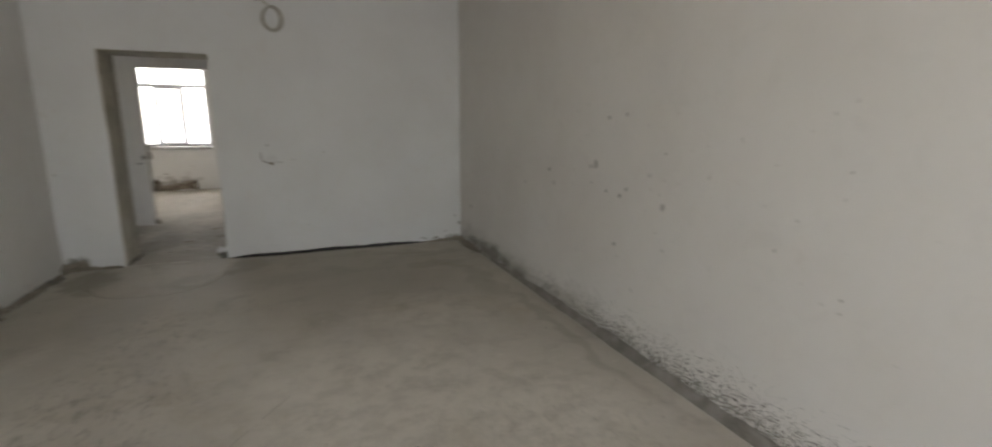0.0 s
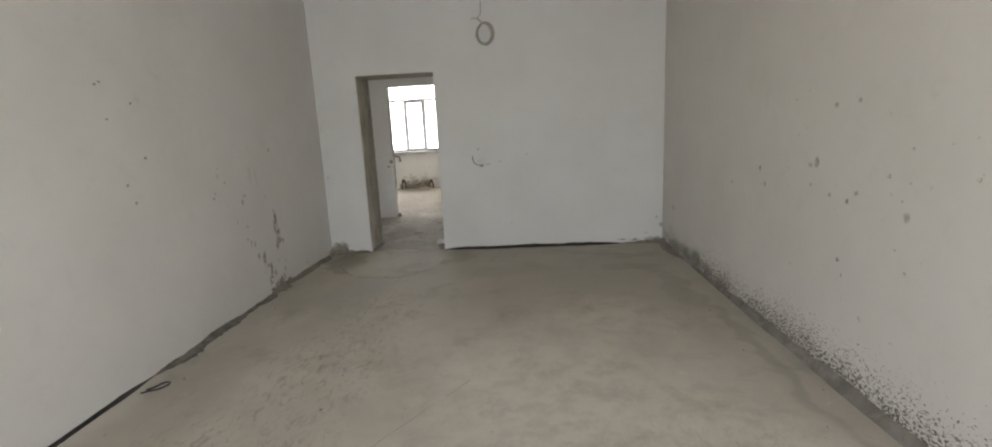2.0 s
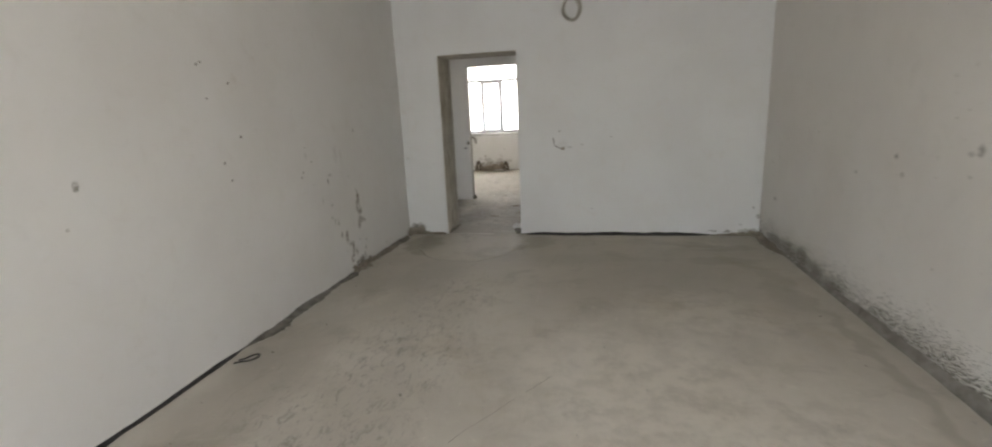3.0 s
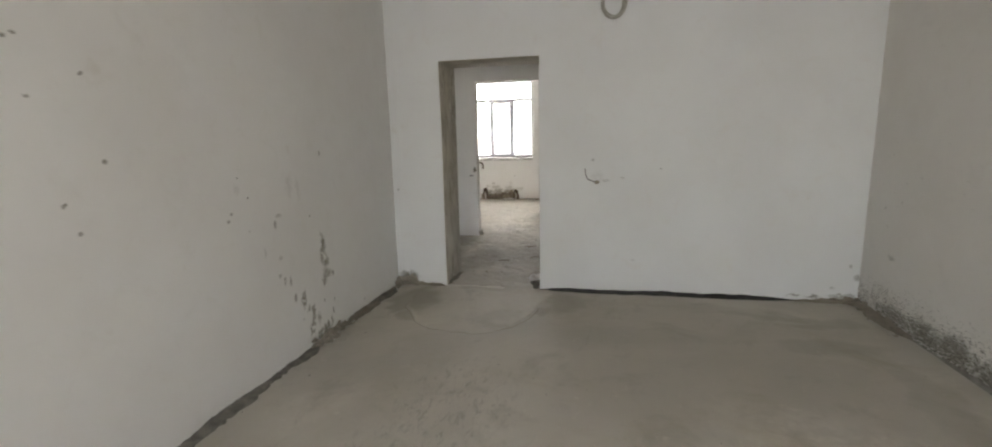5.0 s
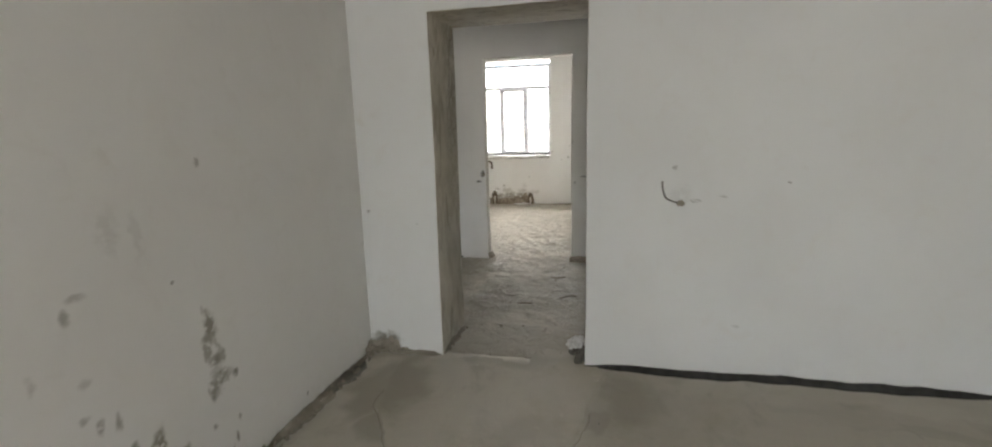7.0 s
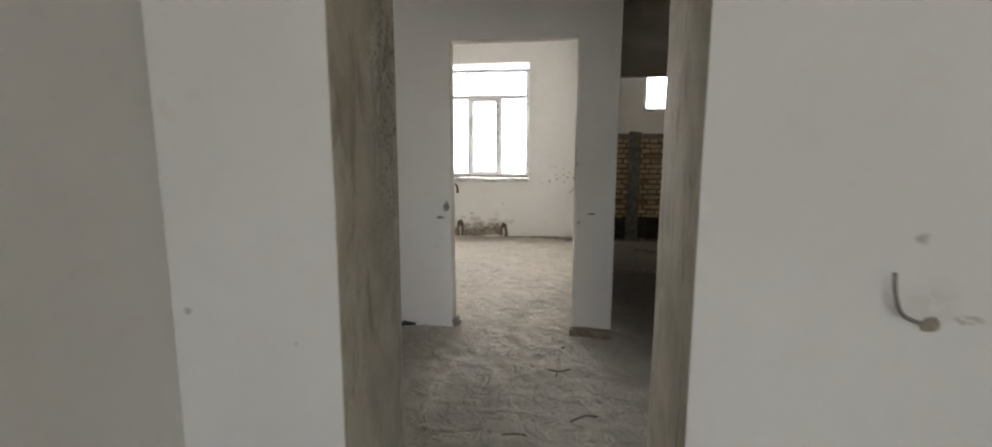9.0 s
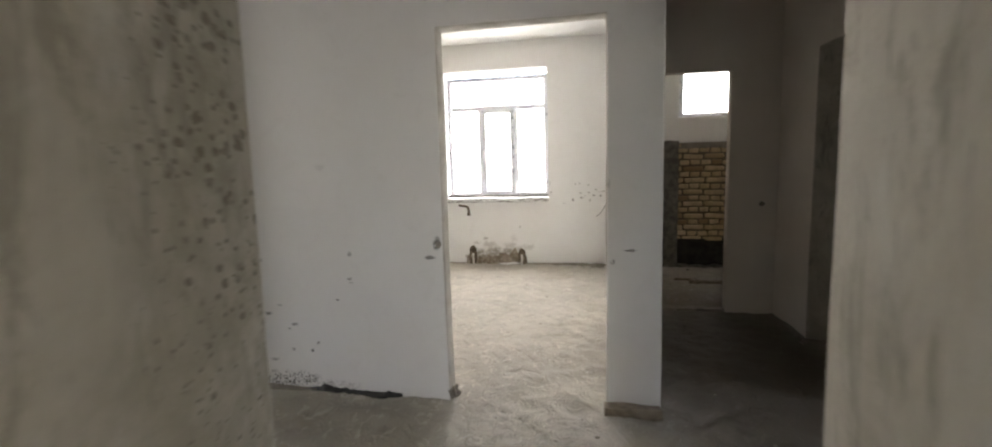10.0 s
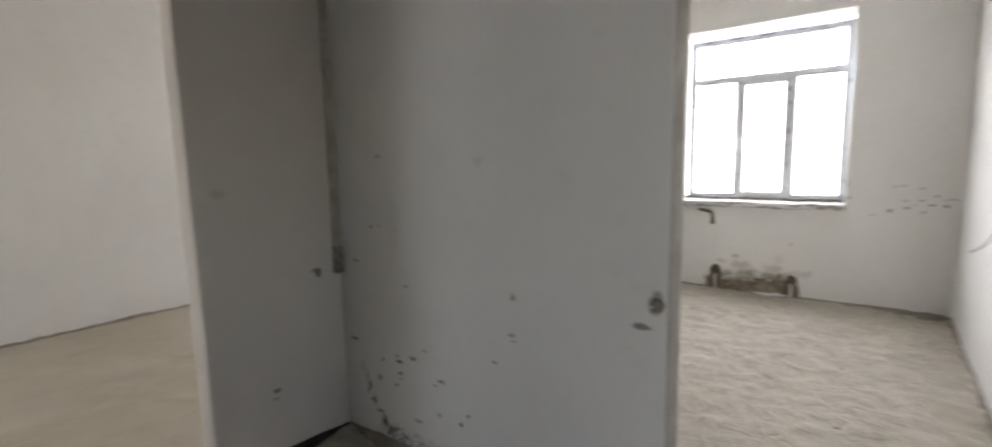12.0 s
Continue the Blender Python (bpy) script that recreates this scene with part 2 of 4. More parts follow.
WEST_FLECKS = [(3.381, 0.775, 0.01, 0.03, 0.3), (3.665, 1.145, 0.028, 0.07, 0.17), (3.754, 1.115, 0.016, 0.08, 0.14), (4.048, 1.343, 0.012, 0.016, 0.55), (3.865, 0.919, 0.008, 0.008, 0.85), (3.22, 1.236, 0.01, 0.006, 0.85),
                (3.286, 1.119, 0.008, 0.007, 0.8), (3.119, 1.013, 0.016, 0.01, 0.75), (3.147, 1.047, 0.01, 0.007, 0.6), (3.271, 0.928, 0.008, 0.007, 0.75), (3.202, 1.176, 0.024, 0.03, 0.16), (2.451, 1.708, 0.012, 0.009, 0.8),
                (2.213, 1.806, 0.012, 0.008, 0.8), (2.249, 1.612, 0.01, 0.008, 0.7), (2.487, 1.37, 0.012, 0.01, 0.8), (2.309, 1.214, 0.012, 0.009, 0.8), (2.35, 1.1, 0.01, 0.008, 0.7), (1.377, 1.211, 0.016, 0.022, 0.85),
                (2.242, 1.821, 0.01, 0.008, 0.8), (1.301, 1.031, 0.01, 0.01, 0.5)]
WEST_SPOTS = WEST_STAIN + WEST_DRIPS + WEST_BLOTS + WEST_FLECKS
EAST_SPOTS = [(2.164, 1.485, 0.018, 0.016, 0.6), (1.984, 1.504, 0.016, 0.014, 0.52), (2.954, 1.09, 0.02, 0.021, 0.68), (2.298, 1.177, 0.026, 0.036, 0.52), (2.358, 1.157, 0.024, 0.016, 0.38), (3.401, 0.943, 0.016, 0.016, 0.52),
              (2.876, 0.99, 0.016, 0.024, 0.45), (2.341, 1.048, 0.01, 0.01, 0.52), (2.162, 1.012, 0.014, 0.016, 0.52), (1.952, 1.046, 0.018, 0.018, 0.45), (2.015, 0.996, 0.016, 0.016, 0.68), (1.74, 1.155, 0.016, 0.016, 0.45),
              (1.613, 0.985, 0.024, 0.028, 0.45), (4.895, 0.489, 0.056, 0.024, 0.38), (2.05, 0.68, 0.016, 0.016, 0.68), (2.008, 0.607, 0.01, 0.01, 0.45), (1.619, 1.283, 0.01, 0.01, 0.38), (2.415, 1.367, 0.01, 0.01, 0.3)]
EAST_SMEAR = [(4.774, 0.076, 0.18, 0.06, 0.55), (4.423, 0.094, 0.16, 0.07, 0.75), (4.141, 0.103, 0.15, 0.08, 0.8), (3.871, 0.072, 0.14, 0.06, 0.7), (3.52, 0.051, 0.15, 0.05, 0.6), (3.119, 0.029, 0.2, 0.04, 0.55),
              (2.618, 0.018, 0.25, 0.03, 0.5)]
END_SPOTS = [(-0.239, 1.208, 0.014, 0.012, 0.45), (-0.13, 1.025, 0.03, 0.01, 0.5), (0.011, 1.049, 0.022, 0.006, 0.35), (-0.2, 1.06, 0.05, 0.05, 0.13), (0.333, 1.123, 0.01, 0.006, 0.7), (1.443, 0.048, 0.05, 0.012, 0.75),
              (1.59, 0.037, 0.05, 0.014, 0.75), (1.812, 0.041, 0.1, 0.03, 0.7), (1.851, 0.311, 0.012, 0.014, 0.45), (1.908, 0.215, 0.025, 0.025, 0.55), (1.731, 0.122, 0.02, 0.01, 0.5), (-2.082, 0.943, 0.012, 0.01, 0.5),
              (-1.755, 0.869, 0.008, 0.006, 0.6), (0.118, 0.313, 0.02, 0.006, 0.25), (-2.016, 0.083, 0.1, 0.05, 0.9)]
HALL_SPOTS = [(-2.522, 0.885, 0.014, 0.016, 0.5), (-2.53, 0.732, 0.018, 0.008, 0.5), (-2.52, 0.705, 0.012, 0.006, 0.4), (-1.955, 0.957, 0.022, 0.035, 0.95), (-2, 0.87, 0.035, 0.01, 0.8), (-2.619, 0.595, 0.014, 0.007, 0.8),
                (-3.517, 0.923, 0.02, 0.006, 0.8), (-3.143, 0.838, 0.016, 0.01, 0.4), (-3.03, 0.549, 0.018, 0.005, 0.6), (-3.112, 0.491, 0.03, 0.01, 0.7), (-3.212, 0.454, 0.028, 0.009, 0.9), (-3.229, 0.48, 0.02, 0.006, 0.5),
                (-3.208, 0.391, 0.016, 0.01, 0.8), (-3.205, 0.365, 0.012, 0.006, 0.7), (-3.244, 0.327, 0.014, 0.008, 0.8), (-3.364, 0.336, 0.016, 0.016, 0.8), (-3.339, 0.436, 0.008, 0.008, 0.9), (-3.56, 0.5, 0.03, 0.01, 0.8),
                (-2.93, 0.424, 0.022, 0.01, 0.7), (-2.971, 0.394, 0.012, 0.006, 0.7)]
HALL_LOW = [(-2.773, 0.31, 0.01, 0.01, 0.95), (-2.816, 0.257, 0.01, 0.01, 0.95), (-2.95, 0.256, 0.016, 0.008, 0.6), (-3.093, 0.183, 0.03, 0.01, 0.5), (-3.424, 0.197, 0.028, 0.01, 0.8), (-3.378, 0.148, 0.03, 0.01, 0.7),
                (-3.5, 0.36, 0.008, 0.03, 0.5), (-3.475, 0.31, 0.008, 0.04, 0.7), (-3.45, 0.26, 0.009, 0.04, 0.8), (-3.415, 0.2, 0.01, 0.03, 0.8), (-3.345, 0.105, 0.025, 0.03, 0.95), (-3.3, 0.07, 0.03, 0.02, 0.8),
                (-0.846, 0.921, 0.034, 0.006, 0.9), (-0.945, 0.856, 0.012, 0.012, 0.6), (-0.965, 1.29, 0.012, 0.02, 0.3), (-3.376, 1.108, 0.014, 0.006, 0.7), (-3.32, 1.116, 0.01, 0.005, 0.5), (-3.3, 1.45, 0.02, 0.008, 0.4),
                (-2.68, 1.42, 0.03, 0.02, 0.15)]
HALL_SPECKLES = [(-3.24, .045, .14, .06, 1.0), (-3.05, .045, .16, .055, 1.0), (-2.90, .06, .12, .05, .8), (-2.72, .03, .2, .03, .5)]
BED_STAIN = [(-2.62, 0.12, 0.12, 0.09, 0.85), (-2.43, 0.15, 0.12, 0.1, 0.8), (-2.23, 0.13, 0.1, 0.11, 0.8), (-2.3, 0.01, 0.3, 0.04, 0.8), (-2.55, 0.02, 0.2, 0.05, 0.8), (-2.8, 0.05, 0.05, 0.09, 0.9),
                (-2.08, 0.2, 0.06, 0.05, 0.45), (-1.96, 0.24, 0.1, 0.035, 0.3), (-2.69, 0.3, 0.06, 0.012, 0.5), (-2.55, 0.359, 0.04, 0.015, 0.6), (-2.5, 0.27, 0.1, 0.05, 0.4), (-2.2, 0.26, 0.09, 0.05, 0.4),
                (-2.06, 0.525, 0.015, 0.015, 0.4), (-2.15, 0.36, 0.05, 0.05, 0.2)]
BED_FLECKS = [(-1.286, 1.109, 0.012, 0.01, 0.8), (-1.23, 1.117, 0.012, 0.01, 0.8), (-1.113, 1.094, 0.016, 0.01, 0.5), (-1.015, 1.029, 0.012, 0.012, 0.8), (-1.109, 0.991, 0.02, 0.01, 0.7), (-0.952, 0.948, 0.018, 0.014, 0.95),
                (-1.045, 0.953, 0.022, 0.01, 0.8), (-1.318, 0.893, 0.016, 0.02, 0.85), (-1.204, 0.922, 0.022, 0.012, 0.7), (-1.441, 0.849, 0.02, 0.01, 0.4), (-1.094, 0.888, 0.012, 0.014, 0.6), (-1.219, 0.989, 0.02, 0.012, 0.5),
                (-0.92, 1, 0.05, 0.006, 0.6), (-1.618, 1, 0.012, 0.012, 0.7), (-1.634, 1.129, 0.01, 0.03, 0.5), (-1.16, 0.95, 0.014, 0.008, 0.5)]
M_WEST = plaster("plaster_west", WEST_SPOTS, stain=(0.25, 0.232, 0.19))
M_EAST = plaster("plaster_east", [(u, z, a * 0.8, b * 0.8, min(0.9, p * 1.1)) for u, z, a, b, p in EAST_SPOTS] + EAST_SMEAR, mould=(0.50, 0.455, 0.74), warm=0.014)
M_END = plaster("plaster_end", END_SPOTS, "y", warm=-0.022, tone=0.94)
M_HALL = plaster("plaster_hall", HALL_SPOTS + HALL_LOW, "y", stain=(0.12, 0.11, 0.09), warm=0.006, speckles=HALL_SPECKLES)
M_PASSAGE = plaster("plaster_passage", [(7.385, .34, .022, .012, .8), (7.376, .30, .02, .008, .4), (7.63, .885, .02, .012, .6), (7.2, 1.3, .03, .02, .2)], warm=0.05)
M_BED = plaster("plaster_bedroom", BED_STAIN + BED_FLECKS, "y", stain=(0.21, 0.18, 0.14))
M_PLASTER = plaster("plaster")


def jamb_cement():
    """Bare cement of the doorway: pale smears, dark runs, and round mould spots on the side towards the passage."""
    n = Nodes("jamb_cement")
    a, b = n.noise(3.0, 7.0, 0.65, None, 0.4), n.noise(40, 5.0, 0.6)
    colour = n.mix(n.ramp(a, 0.32, 0.68), (0.40, 0.362, 0.295), (0.56, 0.52, 0.44))
    smear = n.noise(4.0, 7.0, 0.7, n.vec("MULTIPLY", n.pos, (1.0, 1.5, 0.7)), 0.9)
    colour = n.mix(n.ramp(smear, 0.50, 0.66, 0.0, 0.55), colour, (0.64, 0.61, 0.55))
    runs = n.noise(7.0, 7.0, 0.7, n.vec("MULTIPLY", n.pos, (1.0, 1.6, 0.45)), 0.7)
    colour = n.mix(n.ramp(runs, 0.52, 0.66, 0.0, 0.6), colour, (0.25, 0.22, 0.17))
    streaks = n.noise(22.0, 6.0, 0.7, n.vec("MULTIPLY", n.pos, (1.0, 1.3, 0.3)), 0.6)
    colour = n.mix(n.ramp(streaks, 0.56, 0.68, 0.0, 0.5), colour, (0.26, 0.235, 0.19))
    west = n.ramp(n.axis(0), -1.0, -1.4)
    y, z = n.axis(1), n.axis(2)
    wob = n.vec("ADD", n.pos, n.vec("MULTIPLY", n.wobble(30.0), (0.012, 0.012, 0.012)))
    near = n.math("MULTIPLY", n.ramp(n.math("ADD", y, n.math("MULTIPLY", n.noise(5.0, 3.0), 0.18)), 5.58, 5.76), n.ramp(z, 0.7, 1.4, 0.25, 1.0))
    dots = None
    for scale, reach in ((36.0, 0.36), (62.0, 0.38)):
        far, pick = n.cells(scale, wob)
        size = n.math("MULTIPLY", n.math("MULTIPLY", n.ramp(pick, 0.25, 1.0), reach), near)
        one = n.ramp(n.math("SUBTRACT", far, size), 0.05, -0.06)
        one = n.math("MULTIPLY", one, n.ramp(size, 0.02, 0.12))
        dots = one if dots is None else n.math("MAXIMUM", dots, one)
    haze = n.math("MULTIPLY", n.math("MULTIPLY", n.ramp(n.noise(11.0, 7.0, 0.7), 0.42, 0.62), near), 0.55)
    colour = n.mix(n.math("MULTIPLY", haze, west), colour, (0.30, 0.275, 0.205))
    colour = n.mix(n.math("MULTIPLY", n.math("MULTIPLY", n.math("MULTIPLY", dots, n.ramp(n.noise(45.0, 4.0, 0.7), 0.3, 0.55)), 0.68), west), colour, (0.155, 0.14, 0.105))
    return n.done(colour, 0.88, n.math("ADD", a, n.math("MULTIPLY", b, 0.3)), 0.4, 0.012)


M_JAMB = jamb_cement()
M_REVEAL = cement("reveal_plaster", (0.46, 0.43, 0.38), (0.62, 0.59, 0.54), 5.0, 0.9, 0.3)
M_CEMENT = cement("grey_cement")
M_FOOTING = cement("brown_footing", (0.17, 0.135, 0.10), (0.31, 0.26, 0.20), 9.0)
M_FILLET = cement("fillet_cement", (0.19, 0.18, 0.16), (0.33, 0.315, 0.285), 7.0)
DOOR_MARKS = [(-1.75, 1.7, 0.3, 0.9, 0.4), (-0.47, 4.92, 0.2, 0.3, 0.75), (-0.62, 4.7, 0.1, 0.16, 0.7), (-1.86, 4.85, 0.13, 0.42, 0.75), (-1.7, 4.55, 0.1, 0.2, 0.7), (1.344, 4.327, 0.4, 0.14, 0.6),
                (1.584, 3.711, 0.16, 0.6, 0.5), (0.749, 4.955, 0.7, 0.16, 0.45), (0.891, 4.182, 1.1, 0.9, 0.22)]
ROOM_MARKS = [(1.732, 2.452, 0.05, 1.3, 0.45), (1.679, 3.456, 0.08, 0.5, 0.35), (1.1, 4.834, 0.55, 0.05, 0.55), (0.617, 4.865, 0.18, 0.04, 0.5), (1.6, 4.783, 0.25, 0.1, 0.5), (0.55, 4.96, 0.45, 0.05, 0.5),
                (1.1, 4.88, 0.4, 0.06, 0.6), (1.4, 4.72, 0.3, 0.06, 0.6), (-0.115, 4.302, 2.2, 1.3, 0.38), (-1.334, 3.603, 0.7, 0.5, 0.35), (0.295, 2.976, 0.8, 0.3, 0.1)]
FLOOR_CRUST = [(-1.044, 2.239, 0.45, 0.75, 1), (-1.171, 1.45, 0.5, 0.5, 1), (-0.966, 3.201, 0.35, 0.5, 0.8), (1.131, 1.191, 0.6, 0.5, 0.5)]
M_FLOOR = screed("living_screed", (0.485, 0.455, 0.396), (0.61, 0.575, 0.508), (0.30, 0.277, 0.233), 0.45, marks=DOOR_MARKS + ROOM_MARKS, crust=FLOOR_CRUST, dust=[(0.45, 2.0, 0.7, 0.7, 0.7), (1.15, 1.5, 0.5, 0.6, 0.6), (0.3, 1.2, 0.5, 0.4, 0.6), (0.9, 3.0, 0.5, 0.4, 0.4)])
# The strong marks paint the dim passage's shade over brown floor dirt.
HALL_MARKS_AND_SHADE = [(-1.45, 5.55, 0.16, 0.22, 0.22), (-0.85, 5.5, 0.12, 0.25, 0.22), (-1.1, 5.75, 0.3, 0.10, 0.15), (0.0, 8.6, 0.85, 1.7, 1.0), (0.1, 7.2, 0.60, 1.1, 0.97), (0.9, 7.3, 1.2, 1.2, 0.9), (-2.6, 7.45, 0.9, 0.3, 0.3), (-1.55, 6.4, 0.2, 0.7, 0.3)]
M_ROUGH = screed("rough_screed", (0.40, 0.366, 0.306), (0.515, 0.48, 0.412), (0.27, 0.245, 0.203), 0.5, 0.85, 0.6, 1.5, HALL_MARKS_AND_SHADE, (0.125, 0.105, 0.08), distance=0.03, flakes=0.34, smoothed=(5.55, 6.35, (0.44, 0.405, 0.345)))
M_SIDE = screed("side_room_screed", (0.46, 0.415, 0.325), (0.55, 0.50, 0.405), (0.34, 0.30, 0.23), 0.4, 0.85, 0.4, 1.2)
M_PATCH = screed("patch_screed", (0.44, 0.408, 0.348), (0.52, 0.487, 0.42), (0.30, 0.272, 0.225), 0.5, marks=[(-1.75, 4.95, .14, .35, .75), (-1.2, 5.35, .5, .10, .35), (-0.95, 4.55, .12, .10, .3)])
M_FILM = plain("black_film", (0.038, 0.037, 0.036), 0.35, 0, 0.3, 18, 0.5)
M_PVC = plain("pvc_frame", (0.58, 0.59, 0.615), 0.35, 0, 0.05)
M_TAPE = plain("tape_scraps", (0.16, 0.17, 0.20), 0.5)
M_GASKET = plain("gasket", (0.03, 0.03, 0.03), 0.6)
M_GLASS = glass("window_glass")
M_PIPE = plain("rusty_pipe", (0.13, 0.10, 0.07), 0.75, 0.2, 0.4, 40, 0.4)
M_CABLE = plain("cable_sheath", (0.43, 0.42, 0.37), 0.5)
M_BAG = plain("white_bag", (0.72, 0.71, 0.69), 0.6, 0, 0.08)
M_DUSTY = plain("dusty_film", (0.17, 0.16, 0.14), 0.6, 0, 0.35, 14, 0.5)
M_WOOD = plain("raw_wood", (0.27, 0.23, 0.18), 0.8, 0, 0.3, 25, 0.3)
M_BITUMEN = plain("bitumen_coat", (0.035, 0.032, 0.028), 0.7, 0, 0.4, 12, 0.4)
M_GROUND = screed("outside_ground", (0.30, 0.29, 0.27), (0.36, 0.35, 0.33), (0.22, 0.21, 0.2))


def brick_material():
    n = Nodes("yellow_brick")
    info = n.node("ShaderNodeObjectInfo").outputs["Random"]
    a = n.noise(14, 6.0, 0.65)
    colour = n.mix(info, (0.66, 0.53, 0.35), (0.50, 0.37, 0.22))
    colour = n.mix(n.ramp(a, 0.42, 0.70, 0.0, 0.6), colour, (0.36, 0.28, 0.17))
    colour = n.mix(n.ramp(info, 0.80, 0.95, 0.0, 0.7), colour, (0.24, 0.16, 0.09))
    return n.done(colour, 0.9, a, 0.5, 0.01)


M_BRICK = brick_material()

# ---- mesh helpers ----


def part(name, bm, material, parent=None, label=""):
    """One mesh object out of a bmesh, under a thing or a part."""
    me = bpy.data.meshes.new(name)
    bm.normal_update()
    bm.to_mesh(me)
    bm.free()
    for m in material if isinstance(material, (list, tuple)) else [material]:
        me.materials.append(m)
    ob = new(name, me)
    if parent is not None:
        ob.parent = parent
        ob.matrix_parent_inverse = parent.matrix_world.inverted()
    if label:
        ob["label"] = label
    return ob


def smooth(ob):
    for p in ob.data.polygons:
        p.use_smooth = True
    return ob


def bevel(ob, width=0.008, segments=2):
    m = ob.modifiers.new("soft_edges", "BEVEL")
    m.width, m.segments, m.limit_method, m.angle_limit = width, segments, "ANGLE", radians(35)
    return ob


def steps(a, b, marks, size):
    """Cuts from a to b at all marks, no further apart than size."""
    cuts = sorted({a, b, *(m for m in marks if a < m < b)})
    out = []
    for p, q in zip(cuts, cuts[1:]):
        n = max(1, math.ceil((q - p) / size))
        out += [p + (q - p) * i / n for i in range(n)]
    return out + [b]


def wall(name, axis, a0, a1, u0, u1, openings, materials, z0=-0.05, z1=3.06, size=0.15, uneven=0.004, edge=0.008):
    """A wall from a0 to a1 across, u0 to u1 along and z0 to z1 up, with openings (u, u, z, z) through it.
    materials: low side, high side, reveals."""
    us = steps(u0, u1, [v for o in openings for v in o[:2]], size)
    zs = steps(z0, z1, [v for o in openings for v in o[2:]], size)
    bm = bmesh.new()
    made = {}

    def vert(i, j, side):
        if (i, j, side) not in made:
            u, z, a = us[i], zs[j], (a0, a1)[side]
            p = Vector((u, a, z)) if axis == "y" else Vector((a, u, z))
            k = noise.noise_vector(p * 1.1) * uneven + noise.noise_vector(p * 5.0) * (uneven * 0.45)
            made[i, j, side] = bm.verts.new(p + k)
        return made[i, j, side]

    def solid(i, j):
        if not (0 <= i < len(us) - 1 and 0 <= j < len(zs) - 1):
            return False
        u, z = (us[i] + us[i + 1]) / 2, (zs[j] + zs[j + 1]) / 2
        return not any(o[0] < u < o[1] and o[2] < z < o[3] for o in openings)

    def face(verts, index):
        bm.faces.new(verts).material_index = index

    for i in range(len(us) - 1):
        for j in range(len(zs) - 1):
            if not solid(i, j):
                continue
            ring = ((i, j), (i + 1, j), (i + 1, j + 1), (i, j + 1))
            face([vert(*c, 0) for c in ring], 0)
            face([vert(*c, 1) for c in ring], 1)
            for (p, q), (di, dj) in zip(((0, 1), (1, 2), (2, 3), (3, 0)), ((0, -1), (1, 0), (0, 1), (-1, 0))):
                if not solid(i + di, j + dj):
                    face([vert(*ring[p], 0), vert(*ring[q], 0), vert(*ring[q], 1), vert(*ring[p], 1)], 2)
    bmesh.ops.recalc_face_normals(bm, faces=bm.faces)
    ob = part(name, bm, materials)
    bevel(smooth(ob), edge)
    return ob


def box(bm, x0, x1, y0, y1, z0, z1):
    v = [bm.verts.new((x, y, z)) for z in (z0, z1) for y in (y0, y1) for x in (x0, x1)]
    for f in ((0, 2, 3, 1), (4, 5, 7, 6), (0, 1, 5, 4), (2, 6, 7, 3), (0, 4, 6, 2), (1, 3, 7, 5)):
        bm.faces.new([v[i] for i in f])
    return v


def box_part(name, dims, material, parent=None, label="", edge=0.003):
    bm = bmesh.new()
    box(bm, *dims)
    return bevel(part(name, bm, material, parent, label), edge)


def tube(bm, points, radius, sides=10):
    """A round rod swept along points, with closed ends."""
    points = [Vector(p) for p in points]
    rings, normal = [], None
    for i, p in enumerate(points):
        way = (points[min(i + 1, len(points) - 1)] - points[max(i - 1, 0)]).normalized()
        normal = way.orthogonal().normalized() if normal is None else (normal - way * normal.dot(way)).normalized()
        side = way.cross(normal)
        rings.append([bm.verts.new(p + (normal * math.cos(2 * math.pi * k / sides) + side * math.sin(2 * math.pi * k / sides)) * radius) for k in range(sides)])
    for a, b in zip(rings, rings[1:]):
        for k in range(sides):
            bm.faces.new((a[k], a[(k + 1) % sides], b[(k + 1) % sides], b[k]))
    bm.faces.new(rings[0][::-1]), bm.faces.new(rings[-1])


def curve_points(points, count=8):
    """Rounded way through the points."""
    points = [Vector(p) for p in points]
    out = []
    for i in range(len(points) - 1):
        a, b, c, d = points[max(i - 1, 0)], points[i], points[i + 1], points[min(i + 2, len(points) - 1)]
        for k in range(count):
            t = k / count
            out.append(0.5 * (2 * b + (c - a) * t + (2 * a - 5 * b + 4 * c - d) * t * t + (3 * b - a - 3 * c + d) * t ** 3))
    return out + [points[-1]]


def lump(bm, centre, size, rough=0.25, detail=2, seed=0.0):
    """An uneven lump of mortar or rubble."""
    got = bmesh.ops.create_icosphere(bm, subdivisions=detail, radius=1.0)["verts"]
    for v in got:
        k = 1 + rough * (noise.noise(v.co * 1.7 + Vector((seed, seed * 2.3, 0))) + 0.5 * noise.noise(v.co * 4.1 + Vector((seed, 0, 1))) + 0.35 * noise.noise(v.co * 9.0 + Vector((0, seed, 2))))
        v.co = Vector(centre) + Vector((v.co.x * size[0], v.co.y * size[1], v.co.z * size[2])) * k


# ---- structure ----
CEIL = 3.04


def setting(ob, label, category):
    return tagged(ob, label, category, kind="structure")


def fall(y):
    """The passage floor lies a little lower than the living room's and the bedroom's."""
    return -0.014 * max(0.0, min(1.0, (y - 5.6) / 0.8, (9.6 - y) / 1.2))


def settle(ob):
    """Lets a thing that was built on level ground follow the lower floor."""
    for v in ob.data.vertices:
        v.co.z += fall(v.co.y)
    return ob


